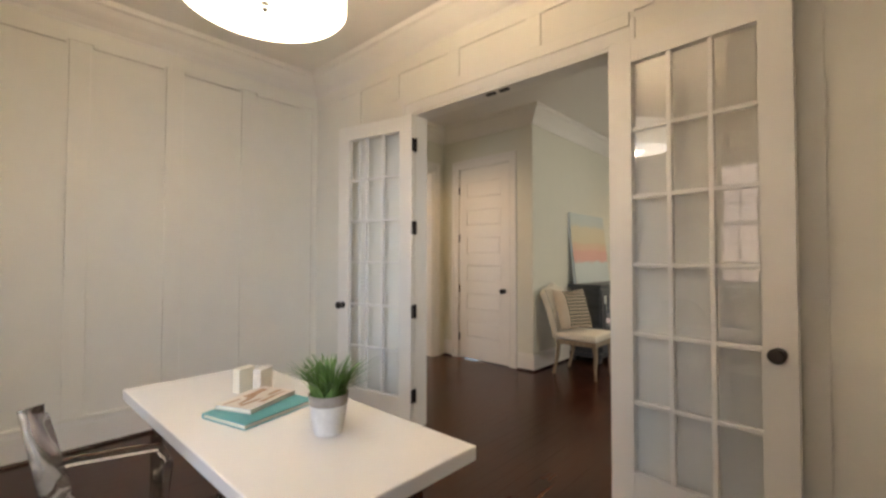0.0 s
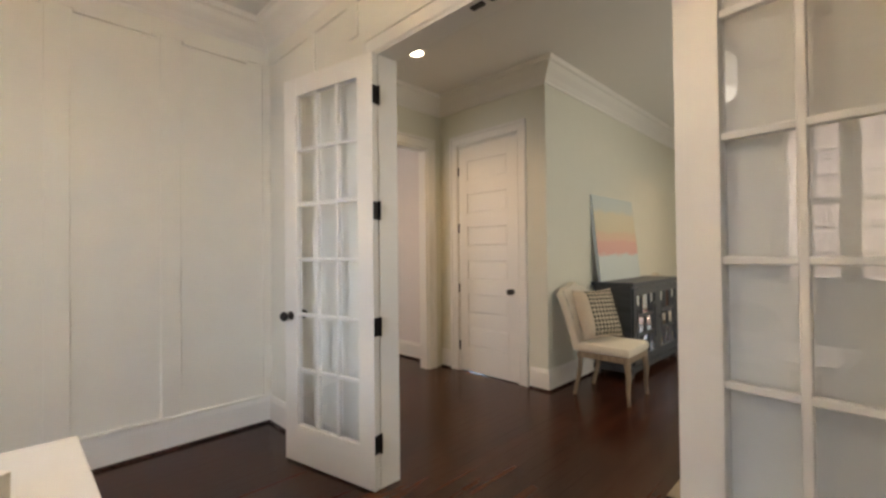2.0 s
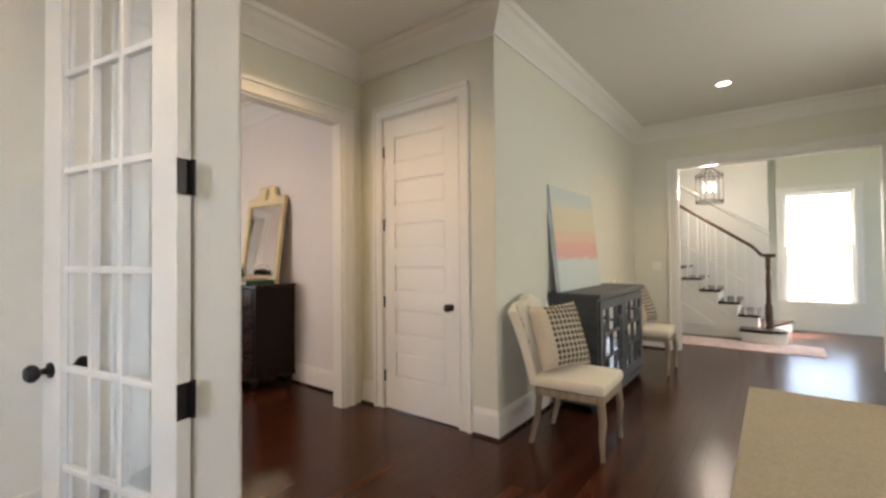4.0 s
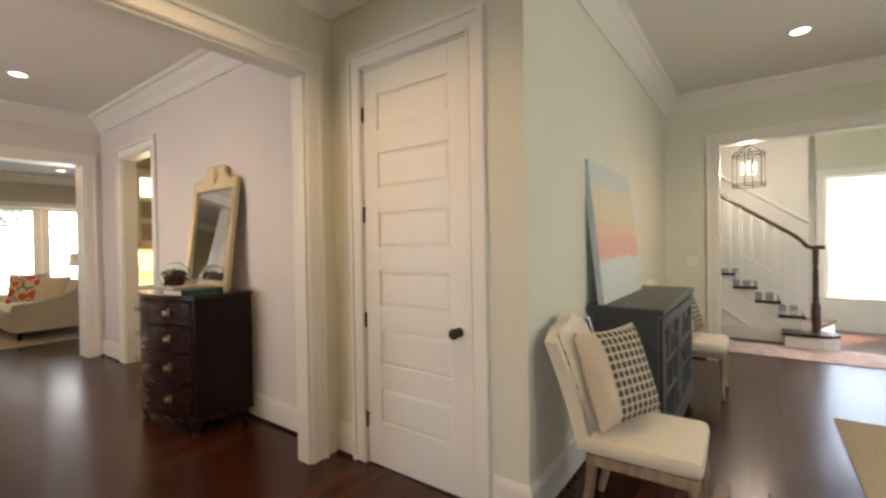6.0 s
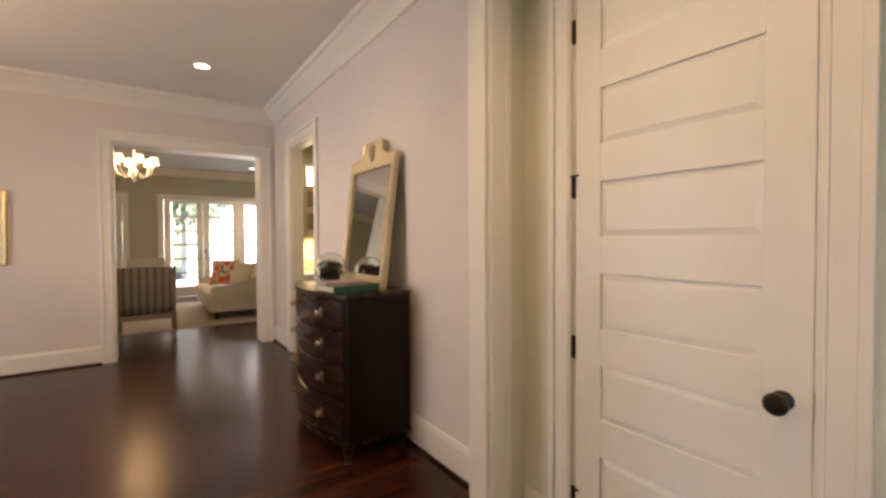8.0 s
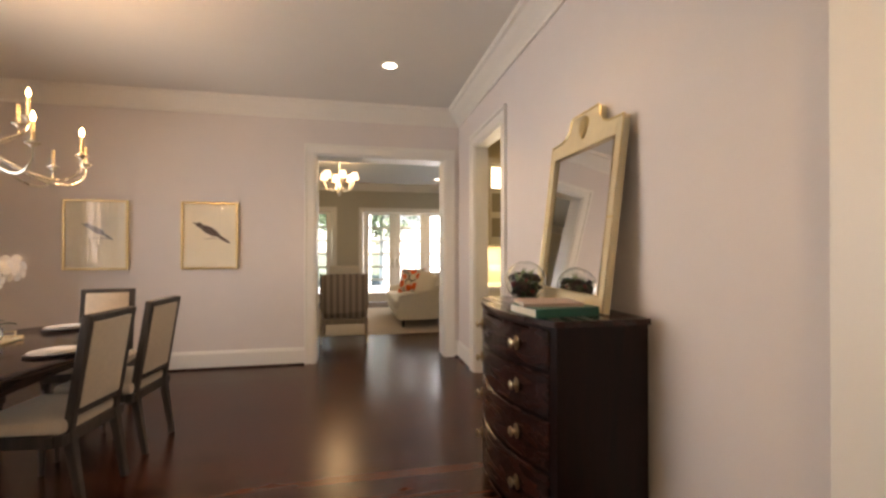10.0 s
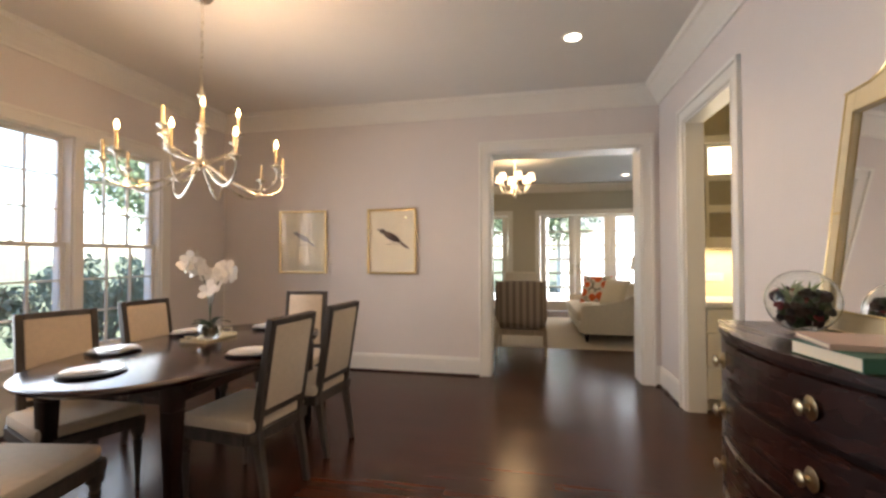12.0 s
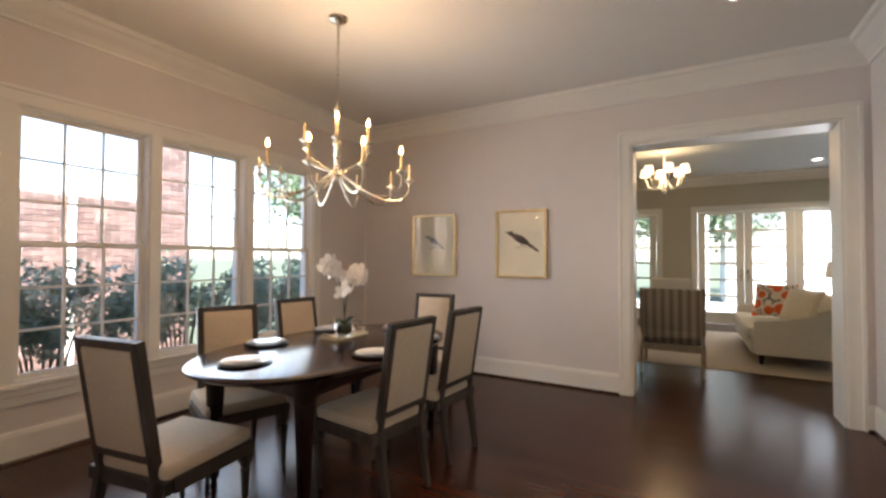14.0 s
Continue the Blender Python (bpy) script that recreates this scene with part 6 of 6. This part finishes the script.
def armchair():
    """Striped open-arm chair seen from behind, facing -x."""
    ob = thing("open_armchair", "wood-framed armchair with striped grey upholstery and cream pillow", "chair", pose(-10.82, 3.948, 0, 0, 0, -90))
    w = 0.315
    for x in (-w, w):
        bm = bmesh.new()
        tube(bm, [(x, 0.36, 0.0), (x, 0.30, 0.30), (x, 0.30, 0.5), (x, 0.36, 0.985)], [0.016, 0.022, 0.022, 0.018], 8)
        part("back_post", bm, ASH, ob, "", True)
        bm = bmesh.new()
        tube(bm, [(x, -0.33, 0.0), (x, -0.32, 0.3), (x, -0.31, 0.6)], [0.014, 0.022, 0.02], 8)
        tube(bm, [(x, -0.34, 0.61), (x, 0.0, 0.63), (x, 0.31, 0.62)], 0.02, 8)
        part("arm_and_leg", bm, ASH, ob, "", True)
    bm = bmesh.new()
    box(bm, -w, w, -0.32, 0.30, 0.26, 0.34, 0.008)
    part("seat_frame", bm, ASH, ob)
    bm = bmesh.new()
    box(bm, -w + 0.01, w - 0.01, -0.35, 0.27, 0.341, 0.48, 0.04)
    part("seat_cushion", bm, STRIPE, ob, "", True)
    bm = bmesh.new()
    box(bm, -w + 0.015, w - 0.015, -0.05, 0.035, 0.06, 0.62, 0.02, Matrix.Translation((0, 0.30, 0.36)) @ pose(0, 0, 0, -6, 0, 0))
    part("backrest", bm, STRIPE, ob, "grey-brown striped back", True)
    bm = bmesh.new()
    box(bm, -w + 0.02, w - 0.02, -0.06, 0.05, 0, 0.16, 0.03, Matrix.Translation((0, 0.30, 0.42)))
    part("lower_roll", bm, STRIPE, ob, "", True)
    bm = bmesh.new()
    box(bm, -0.21, 0.21, -0.06, 0.03, 0, 0.42, 0.035, Matrix.Translation((0, 0.2, 0.68)) @ pose(0, 0, 0, -8, 0, 0))
    part("pillow", bm, CREAM, ob, "cream lumbar pillow", True)


STRIPE = mat("striped_upholstery", (0.2, 0.16, 0.13), 0.9, vary=0.1)
_t = STRIPE.node_tree
_w = _t.nodes.new("ShaderNodeTexWave")
_w.wave_type, _w.bands_direction = "BANDS", "X"
_w.inputs["Scale"].default_value, _w.inputs["Distortion"].default_value = 3.6, 0.2
_r = _t.nodes.new("ShaderNodeValToRGB")
_r.color_ramp.elements[0].color, _r.color_ramp.elements[1].color = (0.19, 0.145, 0.11, 1), (0.40, 0.33, 0.26, 1)
_co = _t.nodes.new("ShaderNodeTexCoord")
_t.links.new(_co.outputs["Object"], _w.inputs["Vector"])
_t.links.new(_w.outputs["Fac"], _r.inputs[0])
_t.links.new(_r.outputs[0], _t.nodes["Principled BSDF"].inputs["Base Color"])
armchair()
rug("family_rug", "large flat beige rug under the sofa", -14.2, -11.03, 1.9, 6.7, mat("woven_sand_rug", (0.42, 0.36, 0.28), 0.95, vary=0.12, scale=60, bump=0.5, fine=300, spec=0.1))


def small_chandelier():
    z = 2.60
    ob = thing("shaded_chandelier", "white chandelier with six small lit shades", "chandelier", pose(-12.45, 3.81, z))
    bm = bmesh.new()
    lathe(bm, [(0, -0.27), (0.02, -0.255), (0.034, -0.215), (0.016, -0.17), (0.038, -0.08), (0.02, 0), (0.012, 0.1), (0.012, H - z - 0.03), (0.06, H - z - 0.02), (0.06, H - z - 0.001), (0, H - z - 0.001)], 14)
    part("column", bm, PORCELAIN, ob, "", True)
    for k in range(6):
        a = math.pi * k / 3 + 0.25
        d = Vector((math.cos(a), math.sin(a), 0))
        bm = bmesh.new()
        tube(bm, [d * 0.02 + Vector((0, 0, -0.05)), d * 0.12 + Vector((0, 0, -0.18)), d * 0.24 + Vector((0, 0, -0.13)), d * 0.29 + Vector((0, 0, 0.02))], 0.012, 8)
        arm = part("arm", bm, PORCELAIN, ob, "", True)
        bm = bmesh.new()
        lathe(bm, [(0.076, 0.04), (0.078, 0.04), (0.054, 0.165), (0.052, 0.165), (0.0745, 0.042)], 18, Matrix.Translation(d * 0.29))
        part("shade", bm, WARM_SHADE, arm, "small glowing shade", True)


WARM_SHADE = glow("warm_lit_shade", (1.0, 0.74, 0.46), 0.42)
small_chandelier()
st = thing("side_lamp", "table lamp with a pale square shade beside the sofa", "lamp", pose(-14.3, 6.3, 0))
boxed("table_top", (-0.25, 0.25, -0.25, 0.25, 0.56, 0.6), MAHOGANY, st, "", 0.004)
for x in (-0.21, 0.21):
    for y in (-0.21, 0.21):
        boxed("leg", (x - 0.02, x + 0.02, y - 0.02, y + 0.02, 0.0095, 0.5595), MAHOGANY_V, st)
bm = bmesh.new()
lathe(bm, [(0, 0.6005), (0.08, 0.6005), (0.09, 0.63), (0.04, 0.7), (0.06, 0.85), (0.02, 0.98), (0.02, 1.05), (0, 1.05)], 18)
part("lamp_base", bm, PORCELAIN, st, "", True)
bm = bmesh.new()
lathe(bm, [(0.2, 1.02), (0.203, 1.02), (0.15, 1.3), (0.147, 1.3), (0.198, 1.024)], 24)
part("shade", bm, PAPER, st, "", True)

# ---- outside ----
GRASS = mat("lawn", (0.07, 0.09, 0.05), 0.9, vary=0.4, scale=3, bump=0.5, fine=60)
boxed("ground", (-400, 400, -400, 400, -0.4, -0.26), GRASS)["kind"] = "structure"
STONE = mat("pale_paving", (0.36, 0.35, 0.33), 0.8, vary=0.15, scale=5, bump=0.3)
boxed("terrace", (-21, FX - 0.21, -2, 11, -0.255, -0.03), STONE)["kind"] = "structure"
BRICK = mat("red_brick", (0.155, 0.096, 0.083), 0.9, vary=0.35, scale=12, bump=0.6, fine=90)
_t = BRICK.node_tree
_b = _t.nodes["Principled BSDF"]
_i, _m = _t.nodes.new("ShaderNodeNewGeometry"), _t.nodes.new("ShaderNodeHueSaturation")
_old = _b.inputs["Base Color"].links[0].from_socket
_mr = _t.nodes.new("ShaderNodeMapRange")
_mr.inputs["To Min"].default_value, _mr.inputs["To Max"].default_value = 0.65, 1.35
_t.links.new(_i.outputs["Random Per Island"], _mr.inputs["Value"])
_t.links.new(_mr.outputs[0], _m.inputs["Value"])
_t.links.new(_old, _m.inputs["Color"])
_t.links.new(_m.outputs[0], _b.inputs["Base Color"])
MORTAR = mat("grey_mortar", (0.32, 0.29, 0.26), 0.95, vary=0.1, bump=0.5)


def brick_face(name, label, x0, x1, y, z0, z1, depth=0.25, y_out=1, material=None):
    """A brick wall along x; its bricks stand proud of the mortar on the side y_out."""
    ob = tagged(new(name), label, "wall", kind="structure")
    boxed("mortar", (x0, x1, *sorted((y - 0.006 * y_out, y - depth * y_out)), z0, z1), MORTAR, ob)
    bm = bmesh.new()
    rnd = random.Random(2)
    row, z = 0, z0
    while z < z1 - 0.06:
        x = x0 - (0.11 if row % 2 else 0)
        while x < x1:
            a, b = max(x, x0), min(x + 0.206, x1)
            if b - a > 0.03:
                o = rnd.uniform(0, 0.003) * y_out
                ya, yb = sorted((y - 0.02 * y_out, y + o))
                vs = [bm.verts.new(p) for p in ((a, ya, z), (b, ya, z), (b, yb, z), (a, yb, z), (a, ya, z + 0.065), (b, ya, z + 0.065), (b, yb, z + 0.065), (a, yb, z + 0.065))]
                for f in ((4, 5, 6, 7), (0, 1, 5, 4), (1, 2, 6, 5), (2, 3, 7, 6), (3, 0, 4, 7)):
                    bm.faces.new([vs[i] for i in f])
            x += 0.218
        z += 0.076
        row += 1
    tagged(part("bricks", bm, material or BRICK, ob), kind="stuff")
    return ob


brick_face("garden_wall_brick", "red brick garden wall with pale mortar", -8.3, -4.9, -3.2, -0.26, 2.2)
brick_face("chimney_brick", "red brick chimney stack beside the garden", -9.03, -8.6, -3.1, -0.26, 3.9, 0.5)
# brick colour raised to carry strong sun into the door glass reflection
PALE_BRICK = mat("sun_lightened_brick", (0.60, 0.49, 0.44), 0.9, vary=0.3, scale=9, bump=0.6, fine=90)
brick_face("neighbour_wall_brick", "sunlit pale brick wall of the house next door", -4.7, 2.5, -3.4, -0.26, 3.2, material=PALE_BRICK)
ds = boxed("downspout", (-7.53, -7.45, -3.195, -3.13, -0.26, 2.2), TRIM, None, bevel=0.01)
tagged(ds, "white metal downspout on the brick wall", "downspout")


def foliage(bm, rnd, center, size, count, leaf):
    """Scatters folded leaves through a lumpy volume."""
    lumps = [(Vector((rnd.uniform(-0.6, 0.6) * size[0], rnd.uniform(-0.6, 0.6) * size[1], rnd.uniform(-0.6, 0.6) * size[2])), rnd.uniform(0.3, 0.55)) for _ in range(9)]
    for _ in range(count):
        c, r = rnd.choice(lumps)
        v = Vector((rnd.gauss(0, 1), rnd.gauss(0, 1), rnd.gauss(0, 1))).normalized() * rnd.uniform(0.55, 1.05) * r
        p = Vector(center) + c + Vector((v.x * size[0], v.y * size[1], v.z * size[2]))
        q = Euler((rnd.uniform(-1.2, 1.2), rnd.uniform(-1.2, 1.2), rnd.uniform(0, 6.28))).to_matrix()
        s = leaf * rnd.uniform(0.6, 1.3)
        pts = [p + q @ Vector(o) * s for o in ((-1, 0, 0), (-0.2, -0.42, 0.06), (1, 0, -0.1), (-0.2, 0.42, 0.06))]
        vs = [bm.verts.new(o) for o in pts]
        bm.faces.new((vs[0], vs[1], vs[2]))
        bm.faces.new((vs[0], vs[2], vs[3]))


HEDGE = mat("hedge_leaf", (0.15, 0.235, 0.18), 0.45, vary=0.4, scale=40, bump=0)
TREE = mat("tree_leaf", (0.10, 0.15, 0.08), 0.5, vary=0.4, scale=4, bump=0)
BARK = mat("shrub_bark", (0.12, 0.08, 0.05), 0.9, vary=0.3)


def shrub(x, y, h, seed):
    rnd = random.Random(seed)
    ob = thing("garden_shrub", "dense green evergreen shrub outside the windows", "shrub", pose(x, y, -0.26), "shrubs under the windows")
    bm = bmesh.new()
    for _ in range(9):
        a, s = rnd.uniform(0, 6.28), rnd.uniform(0.2, 0.45)
        tube(bm, [(0.05 * math.cos(a), 0.05 * math.sin(a), 0), (s * 0.5 * math.cos(a), s * 0.4 * math.sin(a), h * 0.45), (s * math.cos(a), s * 0.8 * math.sin(a), h * 0.85)], [0.016, 0.011, 0.005], 5)
    part("branches", bm, BARK, ob, "bare brown branches")
    bm = bmesh.new()
    foliage(bm, rnd, (0, 0, h * 0.72), (0.55, 0.42, h * 0.36), 1500, 0.042)
    part("leaves", bm, HEDGE, ob)


for k, (x, y, h) in enumerate(((-5.6, -0.55, 1.45), (-6.2, -0.7, 1.5), (-6.8, -0.6, 1.42), (-7.4, -0.75, 1.52), (-8.0, -0.65, 1.45), (-8.6, -0.8, 1.5), (-9.2, -0.9, 1.55))):
    shrub(x - 0.3, y - 0.15, h, k + 1)


def tree(x, y, h, seed):
    rnd = random.Random(seed)
    ob = thing("garden_tree", "leafy green garden tree", "tree", pose(x, y, -0.26), "garden trees")
    bm = bmesh.new()
    tube(bm, [(0, 0, 0), (0.05, 0.02, h * 0.3), (-0.03, 0.05, h * 0.6), (0.02, 0, h * 0.9)], [0.13, 0.1, 0.06, 0.02], 8)
    for _ in range(8):
        a, z = rnd.uniform(0, 6.28), rnd.uniform(0.3, 0.7) * h
        d = Vector((math.cos(a), math.sin(a), 0.5)) * h * 0.3
        tube(bm, [(0, 0, z), tuple(d * 0.5 + Vector((0, 0, z + 0.1))), tuple(d + Vector((0, 0, z + 0.25)))], [0.05, 0.03, 0.012], 6)
    part("trunk", bm, BARK, ob)
    bm = bmesh.new()
    foliage(bm, rnd, (0, 0, h * 0.68), (h * 0.42, h * 0.42, h * 0.38), 5000, 0.11)
    part("crown", bm, TREE, ob)


for k, (x, y, h) in enumerate(((-21.5, 2.0, 6.0), (-23.5, 4.2, 6.5), (-30, 8.0, 8.0), (-20.8, -0.2, 5.0), (-27, 13, 7.5), (-14.5, -5.0, 6.0), (-18, -9, 8.0), (-25.2, 6.1, 6.5), (-26, 1.5, 7.0), (1.9, 18.5, 5.0))):
    tree(x, y, h, 40 + k)
post = boxed("terrace_column", (-18.2, -17.95, 4.35, 4.6, -0.03, 3.2), TRIM, None, bevel=0.01)
tagged(post, "white square column on the terrace", "column")
house = thing("pale_outbuilding", "pale rendered outbuilding with a sloping roof", "building", pose(-23, 8.5, -0.26))
boxed("wall", (-3, 0, -3.2, 5, 0, 3.6), mat("pale_render", (0.72, 0.70, 0.66), 0.9, vary=0.08), house)
bm = bmesh.new()
vs = [bm.verts.new(p) for p in ((0.3, -3.4, 3.5), (0.3, 5.2, 3.5), (-3.3, 5.2, 3.5), (-3.3, -3.4, 3.5), (-1.5, -3.4, 5.0), (-1.5, 5.2, 5.0))]
for f in ((0, 1, 5, 4), (2, 3, 4, 5), (0, 4, 3), (1, 2, 5), (3, 2, 1, 0)):
    bm.faces.new([vs[i] for i in f])
part("roof", bm, mat("grey_shingle", (0.16, 0.15, 0.14), 0.9, vary=0.3, scale=8), house)

# ---- floorboards ----


def board_mesh(length, w):
    """One board, its arrises eased, from the origin along y."""
    g = 0.0006
    me = bpy.data.meshes.new("floor_board")
    top = [(g, g, 0), (w - g, g, 0), (w - g, length - g, 0), (g, length - g, 0)]
    low = [(0, 0, -0.005), (w, 0, -0.005), (w, length, -0.005), (0, length, -0.005)]
    me.from_pydata(top + low, [], [(0, 1, 2, 3), (0, 4, 5, 1), (1, 5, 6, 2), (2, 6, 7, 3), (3, 7, 4, 0)])
    me.materials.append(FLOOR)
    return me


def lay_floor(x0, x1, y0, y1, near):
    """Oak strips along y, 83 mm wide with staggered ends. Those inside near are boards of their own, the rest is one sheet."""
    rnd = random.Random(4)
    w, x = 0.083, x0
    shared = {}
    rest_v, rest_f, loose = [], [], []
    while x < x1 - 0.001:
        xe = min(x + w, x1)
        y = y0
        first = round(rnd.uniform(0.3, 1.5), 1)
        while y < y1 - 0.001:
            ye = min(y + (first if y == y0 else rnd.choice((0.9, 1.1, 1.3, 1.5, 1.7, 2.0))), y1)
            z = rnd.uniform(-0.0003, 0)
            cx, cy = (x + xe) / 2, (y + ye) / 2
            if cx > -0.25 and ye < 9.2:
                y = ye
                continue
            ys = max(y, DS - 0.1) if -9.5 < cx < -5.0 else y
            if ys > ye - 0.02:
                y = ye
                continue
            if near[0] < cx < near[1] and near[2] < cy < near[3]:
                loose.append((x, ys, z, round(ye - ys, 3), round(xe - x, 3)))
            else:
                g, n = 0.0005, len(rest_v)
                rest_v += [(x + g, ys + g, z), (xe - g, ys + g, z), (xe - g, ye - g, z), (x + g, ye - g, z), (x, ys, -0.005), (xe, ys, -0.005), (xe, ye, -0.005), (x, ye, -0.005)]
                rest_f += [tuple(n + i for i in f) for f in ((0, 1, 2, 3), (0, 4, 5, 1), (1, 5, 6, 2), (2, 6, 7, 3), (3, 7, 4, 0))]
            y = ye
        x = xe
    floor = tagged(new("floor"), "dark stained oak strip floor with a satin finish", kind="structure")
    me = bpy.data.meshes.new("floor_far_boards")
    me.from_pydata(rest_v, [], rest_f)
    me.materials.append(FLOOR_FAR)
    far = tagged(new("floor_far_boards", me), kind="stuff")
    far.parent = floor
    for x, y, z, ln, wd in loose:
        if (ln, wd) not in shared:
            shared[ln, wd] = board_mesh(ln, wd)
        ob = new("floor_board", shared[ln, wd])
        ob.location, ob.parent = (x, y, z), floor


FLOOR_FAR = FLOOR.copy()
FLOOR_FAR.name = "dark_oak_boards_joined"
_t = FLOOR_FAR.node_tree
_g = _t.nodes.new("ShaderNodeNewGeometry")
for _l in list(_t.links):
    if _l.from_node.type == "OBJECT_INFO":
        _t.links.new(_g.outputs["Random Per Island"], _l.to_socket)
lay_floor(-15.35, 1.2, -0.3, 12.0, (-8.6, -1.4, 2.5, 5.6))
